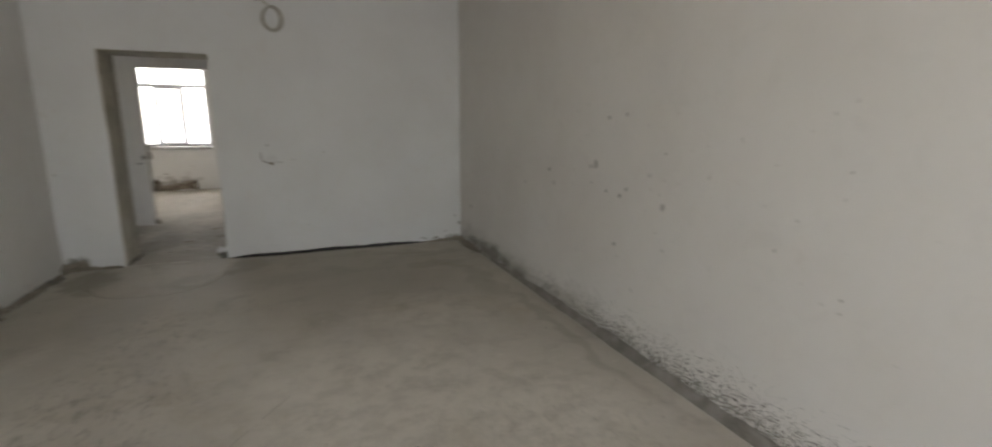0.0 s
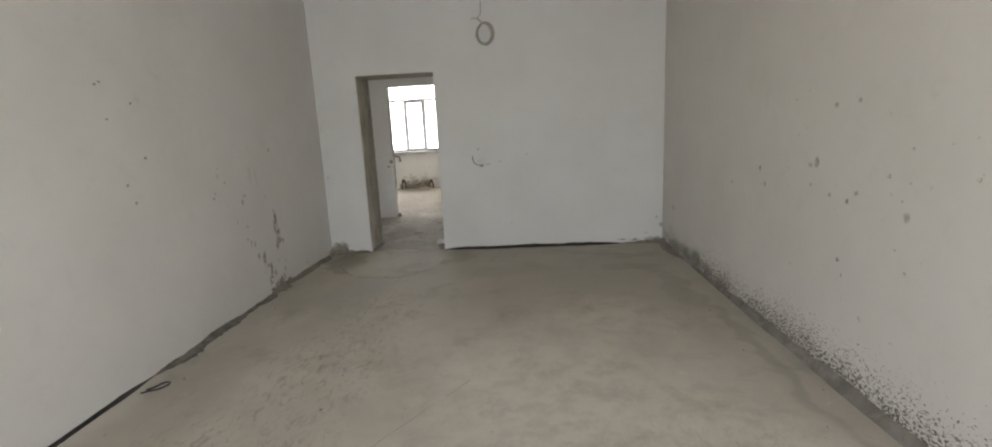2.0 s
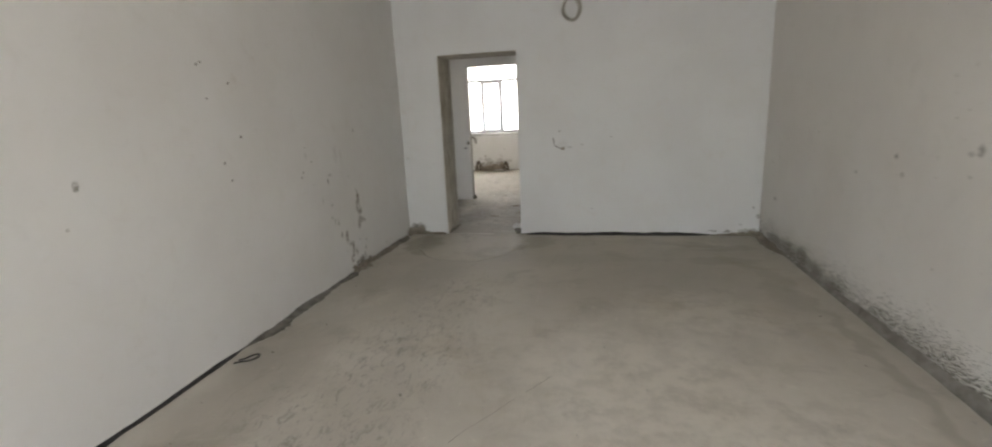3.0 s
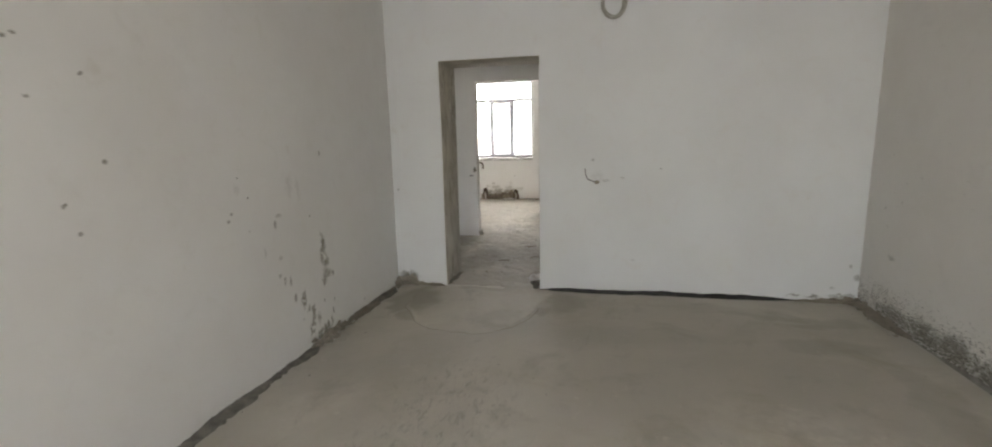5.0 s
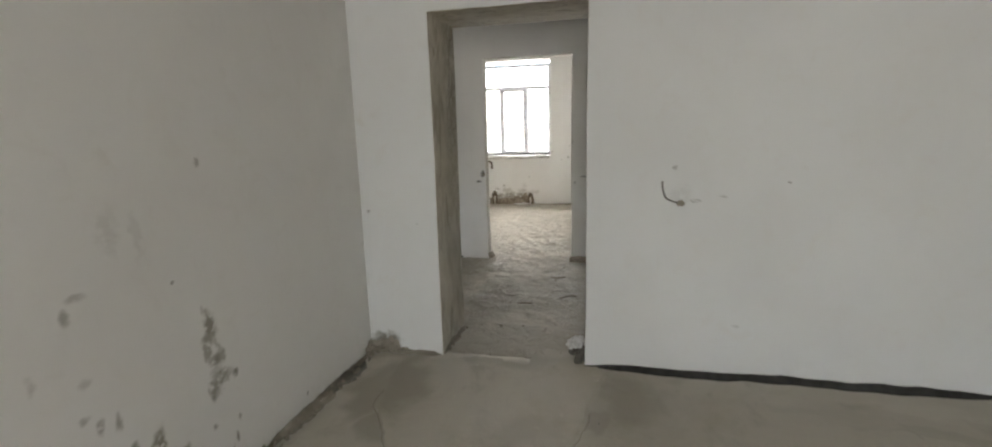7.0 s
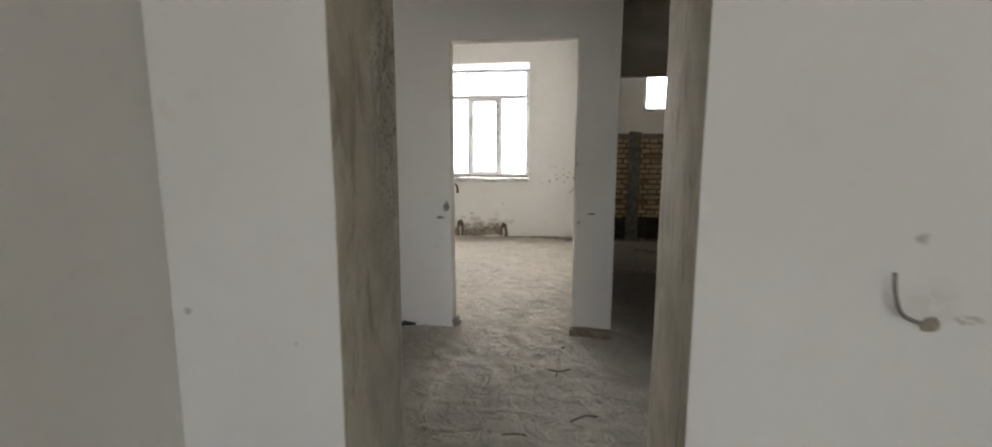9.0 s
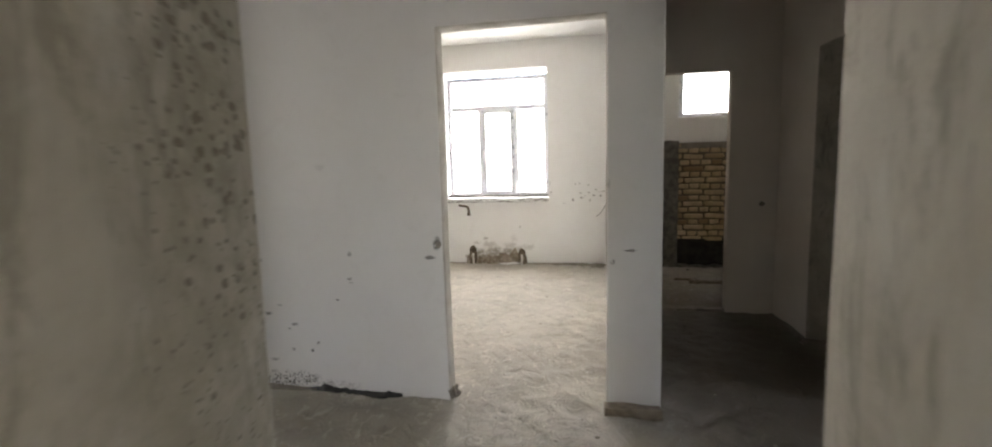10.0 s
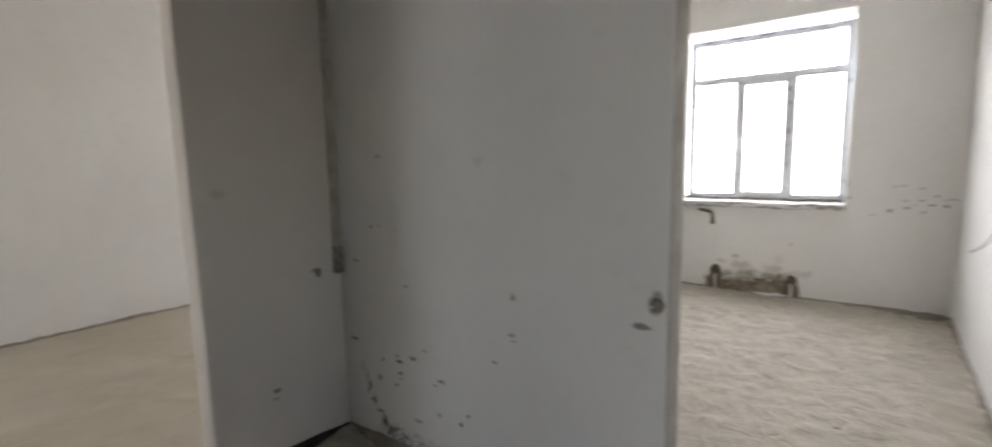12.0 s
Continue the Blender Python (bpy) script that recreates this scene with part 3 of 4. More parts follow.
def floor(name, x0, x1, y0, y1, size, uneven, material):
    """A floor of uneven screed with a thickness of 15 cm."""
    xs, ys = steps(x0, x1, (), size), steps(y0, y1, (), size)
    bm = bmesh.new()
    grid = []
    for y in ys:
        row = []
        for x in xs:
            p = Vector((x, y, 0))
            z = noise.noise(p * 0.9) * 0.004 + (noise.noise(p * 4.0) * 0.4 + noise.noise(p * 10.0) * 0.45 + noise.noise(p * 24.0) * 0.25) * uneven * min(1.0, 0.08 + max(0.0, y - 5.33) / 0.8 if y > 5.33 else 1.0)
            row.append(bm.verts.new((x, y, z)))
        grid.append(row)
    for r, s in zip(grid, grid[1:]):
        for k in range(len(xs) - 1):
            bm.faces.new((r[k], r[k + 1], s[k + 1], s[k]))
    rim = [e for e in bm.edges if e.is_boundary]
    low = bmesh.ops.extrude_edge_only(bm, edges=rim)["geom"]
    for v in low:
        if isinstance(v, bmesh.types.BMVert):
            v.co.z = -0.40
    bmesh.ops.recalc_face_normals(bm, faces=bm.faces)
    ob = smooth(part(name, bm, material))
    for f in ob.data.polygons:
        f.use_smooth = abs(f.normal.z) > 0.5
    return ob


setting(settle(floor("floor_1", -2.25, 2.05, -3.15, 5.34, 0.07, 0.002, M_FLOOR)), "smooth grey-brown concrete screed floor with dusty and damp areas", "floor")
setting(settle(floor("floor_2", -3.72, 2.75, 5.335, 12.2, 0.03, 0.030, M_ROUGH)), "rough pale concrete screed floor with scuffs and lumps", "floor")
setting(floor("floor_3", -7.05, -3.6, 0.9, 5.775, 0.12, 0.008, M_SIDE), "sandy pale concrete floor of the side room", "floor")
setting(floor("floor_4", -7.05, -3.715, 5.775, 12.2, 0.08, 0.012, M_SIDE), "sandy pale concrete floor of the side room", "floor")
bm = bmesh.new()
box(bm, -7.1, 2.8, -3.2, 12.25, CEIL, CEIL + 0.2)
setting(part("ceiling", bm, M_PLASTER), "plain white plastered ceiling", "ceiling")
bm = bmesh.new()
box(bm, -900, 900, -900, 900, -0.9, -0.6)
setting(part("ground", bm, M_GROUND), "pale bare ground outside the building", "ground")

LIVING_DOOR = (-1.622, -0.716, -1, 2.107)
BED_DOOR = (-1.914, -0.976, -1, 2.180)
BATH_DOOR = (-0.52, 0.135, -1, 2.165)
WIN_BED = (-3.165, -1.652, 0.92, 2.683)
WIN_BATH = (0.025, 0.77, 1.93, 2.55)
WIN_SIDE = (-6.05, -4.55, 0.92, 2.675)
WIN_LIVING = (-1.0, 1.4, 0.35, 2.60)

setting(wall("wall_south", "y", -3.20, -3.0, -2.30, 2.10, [WIN_LIVING], (M_PLASTER,) * 3), "white plastered wall with the living room's window opening", "wall")
setting(wall("wall_west", "x", -2.33, -2.130, -3.1, 5.33, [], (M_PLASTER, M_WEST, M_PLASTER), z0=-0.25), "white plastered wall with dark mould stains near the floor", "wall")
setting(wall("wall_east", "x", 1.924, 2.12, -3.1, 5.33, [], (M_EAST, M_PLASTER, M_PLASTER), z0=-0.25), "off-white plastered wall spotted with mould along its foot", "wall")
setting(wall("wall_end", "y", 5.295, 5.790, -3.70, 2.8, [LIVING_DOOR], (M_END, M_PLASTER, M_JAMB), edge=0.006), "thick white plastered wall with an open doorway in bare cement", "wall")
setting(wall("wall_hall", "y", 7.778, 7.910, -3.72, -0.678, [BED_DOOR], (M_HALL, M_PLASTER, M_REVEAL), edge=0.012), "white plastered partition wall with an open doorway", "wall")
setting(wall("wall_divider", "x", -0.862, -0.682, 7.88, 11.85, [], (M_PLASTER, M_PASSAGE, M_PLASTER)), "white plastered wall between bedroom and passage", "wall")
setting(wall("wall_passage_end", "x", -3.78, -3.650, 0.95, 11.85, [(5.84, 7.09, -1, 2.45)], (M_PASSAGE,) * 3), "white plastered wall with an opening to a bright side room", "wall")
setting(wall("wall_north", "y", 11.80, 12.25, -7.1, 2.8, [WIN_BED, WIN_BATH, WIN_SIDE], (M_BED, M_PLASTER, M_PLASTER)), "outer wall, white plaster with damp patches under the window", "wall")
setting(wall("wall_bathroom", "y", 9.746, 9.85, -0.70, 0.575, [BATH_DOOR], (M_PASSAGE,) * 3), "white plastered wall with a doorway to the bathroom", "wall")
passage_side = wall("wall_passage_side", "x", 0.538, 0.79, 5.75, 9.84, [(8.34, 9.11, -1, 2.19), (6.50, 7.985, -1, 2.12)], (M_PASSAGE, M_PLASTER, M_JAMB))
for v in passage_side.data.vertices:
    v.co.x += 0.06 * max(0.0, min(1.0, (9.75 - v.co.y) / 1.4))
setting(passage_side, "white plastered passage wall with two dark doorways", "wall")
setting(wall("wall_bathroom_side", "x", 0.80, 0.92, 9.75, 11.85, [], (M_CEMENT, M_CEMENT, M_CEMENT)), "bare cement side wall of the bathroom", "wall")
setting(wall("wall_store_partition", "y", 8.06, 8.18, 0.75, 2.7, [], (M_CEMENT,) * 3), "bare cement partition between dark rooms", "wall")
# The opening holds the added east window, which is out of view.
setting(wall("wall_far_east", "x", 2.60, 2.80, 5.70, 12.2, [(6.78, 7.92, 0.90, 2.55)], (M_CEMENT,) * 3), "bare cement outer wall of the dark rooms", "wall")
setting(wall("wall_side_room", "y", 0.85, 1.0, -7.1, -3.6, [], (M_PLASTER,) * 3), "white plastered wall of the side room", "wall")
setting(wall("wall_far_west", "x", -7.10, -6.950, 0.90, 12.2, [(1.40, 4.20, 0.90, 2.66)], (M_PLASTER,) * 3), "white plastered wall of the side room", "wall")


# ---- trim, film and mortar along the foot of the walls ----


def skirt(name, axis, base, way, u0, u1, high, wide, material, seed=0.0, size=0.05, rough=0.35, taper=0.3):
    """An uneven wedge of film or mortar along the foot of a wall, standing out from base on the side of way."""
    us = steps(u0, u1, (), size)
    bm = bmesh.new()
    rows = []
    for u in us:
        a = 1 + rough * 2 * noise.noise(Vector((u * 2.3, seed, 0.3))) + rough * noise.noise(Vector((u * 9.0, seed, 2.0)))
        b = 1 + rough * 2 * noise.noise(Vector((u * 1.9, seed, 7.3))) + rough * noise.noise(Vector((u * 8.0, seed, 5.0)))
        if rough > 0.5:
            a += 0.55 * noise.noise(Vector((u * 34.0, seed, 1.1)))
            b += 0.55 * noise.noise(Vector((u * 29.0, seed, 4.1)))
        end = min(1.0, (u - u0 + 0.01) / taper, (u1 - u + 0.01) / taper) if taper else 1.0
        h, w = max(0.006, high * a * end), max(0.006, wide * b * end)
        ring = []
        for o, z in ((-0.02, h), (0.004, h), (w * 0.30, h * 0.72), (w * 0.62, h * 0.34), (w, 0.004), (w, -0.03), (-0.02, -0.03)):
            z += 0.12 * h * noise.noise(Vector((u * 14, o * 40, seed))) if z > 0 else 0
            ring.append(bm.verts.new((u, base + way * o, z) if axis == "y" else (base + way * o, u, z)))
        rows.append(ring)
    for r, t in zip(rows, rows[1:]):
        for k in range(7):
            bm.faces.new((r[k], r[(k + 1) % 7], t[(k + 1) % 7], t[k]))
    bm.faces.new(rows[0]), bm.faces.new(rows[-1][::-1])
    bmesh.ops.recalc_face_normals(bm, faces=bm.faces)
    return smooth(part(name, bm, material))


def rough_box(name, dims, material, size=0.03, uneven=0.006, parent=None, label=""):
    """A block with an uneven, broken surface."""
    bm = bmesh.new()
    box(bm, *dims)
    for axis in range(3):
        span = (dims[1] - dims[0], dims[3] - dims[2], dims[5] - dims[4])[axis]
        n = max(1, min(60, int(span / size)))
        for k in range(1, n):
            co, no = [0, 0, 0], [0, 0, 0]
            co[axis], no[axis] = dims[2 * axis] + span * k / n, 1
            bmesh.ops.bisect_plane(bm, geom=bm.verts[:] + bm.edges[:] + bm.faces[:], plane_co=co, plane_no=no)
    for v in bm.verts:
        v.co += noise.noise_vector(v.co * 9) * uneven + noise.noise_vector(v.co * 31) * (uneven * 0.6)
    bm.normal_update()
    return part(name, bm, material, parent, label)


def rubble(name, spots, material, label, category, group=""):
    """Lumps of broken mortar that lie together, joined into one heap."""
    ob = None
    for i, (x, y, z, a, b, c) in enumerate(spots):
        bm = bmesh.new()
        lump(bm, (x, y, z + fall(y)), (a, b, c), 0.8, 3, i * 3.7 + x)
        one = part(name if ob is None else "chunk", bm, material, ob)
        ob = ob or one
    return tagged(ob, label, category, group)


def crumbs(name, spots, material, label, seed):
    """Sharp broken pieces that lie in a heap: (x, y, z, size); the largest is the base of the heap."""
    rnd = random.Random(seed)
    ob = None
    for x, y, z, r in spots:
        bm = bmesh.new()
        for k in range(11):
            way = Vector((rnd.gauss(0, 1), rnd.gauss(0, 1), rnd.gauss(0, 1))).normalized()
            bm.verts.new(Vector((x, y, z + fall(y))) + Vector((way.x * r * rnd.uniform(0.6, 1.2), way.y * r * 1.3, way.z * r * rnd.uniform(0.45, 0.9))))
        hull = bmesh.ops.convex_hull(bm, input=bm.verts[:])
        bmesh.ops.delete(bm, geom=list({g for g in hull["geom_interior"] + hull["geom_unused"] if isinstance(g, bmesh.types.BMVert)}), context="VERTS")
        one = part(name if ob is None else "chunk", bm, material, ob)
        ob = ob or one
    return tagged(ob, label, "rubble", "mortar lumps")


tagged(settle(skirt("film_strip", "y", 5.295, -1, -0.715, 1.47, 0.024, 0.045, M_FILM, 3.0, taper=0.25)), "black plastic film strip sticking out under the wall", "plastic film", "film strips")
tagged(settle(skirt("film_strip", "x", -2.130, 1, -2.9, 2.25, 0.013, 0.030, M_FILM, 8.0, taper=0.2)), "black plastic film strip sticking out under the wall", "plastic film", "film strips")
tagged(settle(skirt("film_strip", "x", -2.130, 1, 2.2, 3.95, 0.020, 0.060, M_DUSTY, 12.0, 0.02, rough=0.6, taper=0.25)), "dusty grey plastic film fold lying along the wall", "plastic film", "film strips")
tagged(skirt("film_strip", "y", 7.778, -1, -2.85, -2.22, 0.028, 0.035, M_FILM, 21.0, 0.015, rough=0.9, taper=0.1), "torn black film strip under the partition wall", "plastic film", "film strips")
setting(settle(skirt("skirting_east", "x", 1.924, -1, -2.95, 4.60, 0.060, 0.034, M_FILLET, 5.0, rough=0.13, taper=1.7)), "grey cement fillet along the foot of the wall", "cement fillet")
setting(settle(skirt("mortar_edge_1", "x", -2.130, 1, 4.05, 5.30, 0.017, 0.042, M_CEMENT, 31.0, 0.015, rough=0.9)), "broken mortar edge at the foot of the wall", "mortar edge")
# This strip's colour stands in for the shaded gaps in the broken mortar.
tagged(settle(skirt("film_strip", "x", -2.130, 1, 4.10, 5.25, 0.013, 0.052, M_DUSTY, 71.0, 0.015, rough=0.95)), "dusty strip standing in for dark gaps under crumbled mortar", "plastic film", "film strips")
setting(settle(skirt("mortar_edge_2", "y", 5.295, -1, -2.13, -1.64, 0.022, 0.03, M_CEMENT, 33.0, 0.02, rough=0.6, taper=0.05)), "broken mortar edge at the foot of the wall", "mortar edge")
setting(settle(skirt("mortar_edge_3", "x", 1.924, -1, 4.50, 5.30, 0.045, 0.06, M_CEMENT, 35.0, 0.02, rough=0.6)), "broken mortar edge at the foot of the wall", "mortar edge")
setting(settle(skirt("mortar_edge_4", "y", 5.295, -1, 1.40, 1.92, 0.025, 0.04, M_CEMENT, 37.0, 0.02, rough=0.6)), "broken mortar edge at the foot of the wall", "mortar edge")
setting(skirt("mortar_edge_5", "y", 7.778, -1, -3.64, -2.80, 0.016, 0.03, M_CEMENT, 39.0, 0.02, rough=0.6), "broken mortar edge at the foot of the partition", "mortar edge")
# A black wedge paints the shade of the gap under this wall.
setting(skirt("mortar_edge_6", "x", -3.650, 1, 7.10, 7.77, 0.020, 0.03, M_FILM, 41.0, rough=0.6), "black strip painted as the dark gap in broken mortar under the wall", "mortar edge")
setting(skirt("mortar_edge_7", "y", 11.80, -1, -3.6, -0.87, 0.014, 0.03, M_CEMENT, 43.0, 0.02, rough=0.6), "broken mortar edge under the bedroom window wall", "mortar edge")
setting(skirt("mortar_edge_8", "x", -6.950, 1, 6.0, 11.7, 0.020, 0.03, M_CEMENT, 45.0, rough=0.7), "dark mortar edge at the foot of the side room's wall", "mortar edge")
setting(skirt("mortar_edge_9", "x", -0.862, -1, 7.95, 11.75, 0.014, 0.025, M_CEMENT, 47.0, 0.02, rough=0.6), "broken mortar edge along the bedroom wall", "mortar edge")
setting(skirt("mortar_edge_10", "x", -1.622, 1, 5.32, 5.78, 0.030, 0.03, M_CEMENT, 49.0, 0.02, rough=0.6, taper=0.1), "crumbling mortar at the foot of the doorway", "mortar edge")
setting(skirt("mortar_edge_11", "x", 0.552, -1, 9.12, 9.73, 0.018, 0.03, M_CEMENT, 51.0, rough=0.6), "broken mortar edge along the passage wall", "mortar edge")

rubble("mortar_lump", [(-2.06, 5.285, 0.03, 0.065, 0.025, 0.05), (-1.98, 5.29, 0.04, 0.05, 0.02, 0.055), (-2.02, 5.29, 0.02, 0.10, 0.03, 0.035), (-1.91, 5.285, 0.015, 0.07, 0.025, 0.02), (-2.11, 5.24, 0.03, 0.025, 0.05, 0.05)], M_CEMENT, "lump of grey mortar in the wall's corner", "mortar lump", "mortar lumps")
rubble("mortar_lump", [(-2.115, 4.02, 0.02, 0.022, 0.05, 0.035), (-2.10, 3.95, 0.015, 0.035, 0.035, 0.03), (-2.115, 4.10, 0.02, 0.018, 0.05, 0.03), (-2.085, 3.88, 0.008, 0.035, 0.03, 0.02), (-2.07, 3.97, 0.008, 0.03, 0.022, 0.018), (-2.11, 4.18, 0.015, 0.02, 0.03, 0.022)], M_CEMENT, "crumbled grey mortar below a mould stain", "mortar lump", "mortar lumps")
rubble("mortar_lump", [(1.86, 5.26, 0.02, 0.06, 0.04, 0.03), (1.90, 5.14, 0.02, 0.04, 0.06, 0.04), (1.72, 5.28, 0.01, 0.08, 0.025, 0.02)], M_CEMENT, "crumbled grey mortar in the wall's corner", "mortar lump", "mortar lumps")
rubble("mortar_lump", [(-0.745, 5.36, 0.02, 0.035, 0.06, 0.035), (-0.76, 5.46, 0.015, 0.03, 0.06, 0.025)], M_DUSTY, "dark rubble at the foot of the doorway", "rubble", "mortar lumps")
rubble("mortar_lump", [(-1.90, 7.82, 0.02, 0.035, 0.04, 0.05)], M_CEMENT, "chip of mortar at the partition's foot", "mortar lump", "mortar lumps")
rubble("mortar_lump", [(-0.99, 11.70, 0.01, 0.10, 0.07, 0.03), (-1.20, 11.74, 0.01, 0.10, 0.04, 0.02)], M_CEMENT, "crumbled mortar in the bedroom corner", "mortar lump", "mortar lumps")
tagged(rough_box("foot_block", (-0.985, -0.682, 7.70, 7.776, -0.03, 0.040), M_FOOTING, 0.02, 0.009), "rough brown brick footing under the wall's end", "brick footing")

rnd = random.Random(77)
heap = [(-2.105, 4.00, 0.03, 0.055), (-2.11, 3.90, 0.025, 0.045), (-2.10, 3.80, 0.02, 0.04)]
heap += [(-2.125 + rnd.random() ** 2 * 0.085, rnd.uniform(3.74, 4.12), 0.006 + rnd.random() * 0.05, rnd.uniform(0.010, 0.028)) for k in range(26)]
crumbs("mortar_rubble", heap, M_CEMENT, "crumbled grey mortar heap below a mould stain", 78)
ridge = [(-2.112, 4.30, 0.012, 0.035)] + [(-2.115 + rnd.random() * 0.055, rnd.uniform(4.15, 5.2), 0.004 + rnd.random() * 0.016, rnd.uniform(0.007, 0.020)) for k in range(44)]
crumbs("mortar_rubble", ridge, M_CEMENT, "row of mortar crumbs along the foot of the wall", 79)
corner = [(-2.05, 5.27, 0.03, 0.05)] + [(rnd.uniform(-2.12, -1.92), 5.285 - rnd.random() * 0.04, 0.01 + rnd.random() * 0.07, rnd.uniform(0.012, 0.03)) for k in range(16)]
crumbs("mortar_rubble", corner, M_CEMENT, "jagged grey mortar heap in the wall's corner", 80)
east_corner = [(1.86, 5.25, 0.015, 0.04)] + [(1.915 - rnd.random() ** 2 * 0.10, rnd.uniform(4.55, 5.28), 0.004 + rnd.random() * 0.03, rnd.uniform(0.008, 0.024)) for k in range(30)]
crumbs("mortar_rubble", east_corner, M_CEMENT, "mortar crumbs in the corner by the mouldy wall", 81)
hall_foot = [(-3.20, 7.765, 0.0, 0.03)] + [(rnd.uniform(-3.6, -2.3), 7.772 - rnd.random() * 0.035, -0.004 + rnd.random() * 0.012, rnd.uniform(0.006, 0.016)) for k in range(30)]
crumbs("mortar_rubble", hall_foot, M_DUSTY, "dark crumbs along the foot of the partition", 82)
door_foot = [(-1.60, 5.50, 0.02, 0.03)] + [(-1.615 + rnd.random() ** 2 * 0.06, rnd.uniform(5.32, 5.76), 0.005 + rnd.random() * 0.02, rnd.uniform(0.006, 0.018)) for k in range(18)]
crumbs("mortar_rubble", door_foot, M_CEMENT, "mortar crumbs at the foot of the doorway", 83)

side_foot = [(0.53, 9.06, 0.0, 0.03)] + [(0.548 - rnd.random() * 0.06, rnd.uniform(8.95, 9.3), -0.008 + rnd.random() * 0.03, rnd.uniform(0.006, 0.02)) for k in range(14)]
crumbs("mortar_rubble", side_foot, M_CEMENT, "broken plaster at the foot of the dark doorway", 84)

# loop of black film lying on the floor
bm = bmesh.new()
loop = [(-2.09, 2.02, 0.012), (-2.03, 2.05, 0.014), (-1.97, 2.06, 0.02), (-1.93, 2.11, 0.024), (-1.955, 2.17, 0.02), (-2.01, 2.16, 0.016), (-2.04, 2.10, 0.014), (-2.08, 2.07, 0.012)]
tube(bm, curve_points([(-1.995 + (x + 2.035) * 0.75, 2.045 + (y - 2.09) * 0.75, z) for x, y, z in loop]), 0.0055, 8)
tagged(settle(smooth(part("film_loop", bm, M_FILM))), "twisted loop of black film on the floor", "plastic film", "film strips")

# ---- new screed in the doorway ----


def patch_rim(a, inset=1.0):
    """The rim of the patch at the angle a."""
    w = inset * (1 + 0.09 * noise.noise(Vector((a * 1.6, 1.0, 0))) + 0.05 * noise.noise(Vector((a * 5.0, 4.0, 0))) + 0.015 * noise.noise(Vector((a * 17.0, 3.0, 0))))
    return -1.15 + (0.56 if math.cos(a) > 0 else 0.74) * w * math.cos(a), 5.20 + 1.04 * w * math.sin(a)


def screed_patch():
    bm = bmesh.new()
    n = 72
    outer, inner = [], []
    for k in range(n + 1):
        a = math.pi + math.pi * k / n
        outer.append(bm.verts.new((*patch_rim(a), -0.004)))
        inner.append(bm.verts.new((*patch_rim(a, 0.95), 0.0065)))
    far = [bm.verts.new((-0.70 - 0.94 * k / 48, 5.46 + 0.16 * noise.noise(Vector((k * 0.2, 9, 0))) + 0.06 * noise.noise(Vector((k * 0.9, 4, 0))), -0.001)) for k in range(49)]
    for k in range(n):
        bm.faces.new((outer[k], outer[k + 1], inner[k + 1], inner[k]))
    bm.faces.new(inner + far)
    bmesh.ops.recalc_face_normals(bm, faces=bm.faces)
    return part("floor_patch", bm, M_PATCH)


setting(settle(screed_patch()), "fan-shaped patch of newer screed before the doorway", "floor patch")

# hairline cracks round the patch and across the screed
bm = bmesh.new()
for a, b in (((-0.506, 1.46), (-0.247, 1.845)), ((-0.20, 1.91), (-0.08, 2.09))):
    tube(bm, [(a[0] + (b[0] - a[0]) * k / 10 + 0.01 * noise.noise(Vector((k * 0.6, a[1], 0))), a[1] + (b[1] - a[1]) * k / 10, 0.001) for k in range(11)], 0.0014, 5)
for first, last in ((1.12, 1.44), (1.45, 1.62), (1.64, 1.86)):
    tube(bm, [(*patch_rim(math.pi * (first + (last - first) * k / 30), 1.0), 0.0) for k in range(31)], 0.0017, 6)
setting(settle(part("floor_cracks", bm, plain("crack_dirt", (0.22, 0.195, 0.16), 0.9))), "dark hairline cracks in the screed", "crack")

# ---- windows ----


def bar(bm, x0, x1, z0, z1, y0, y1):
    box(bm, x0, x1, y0, y1, z0, z1)


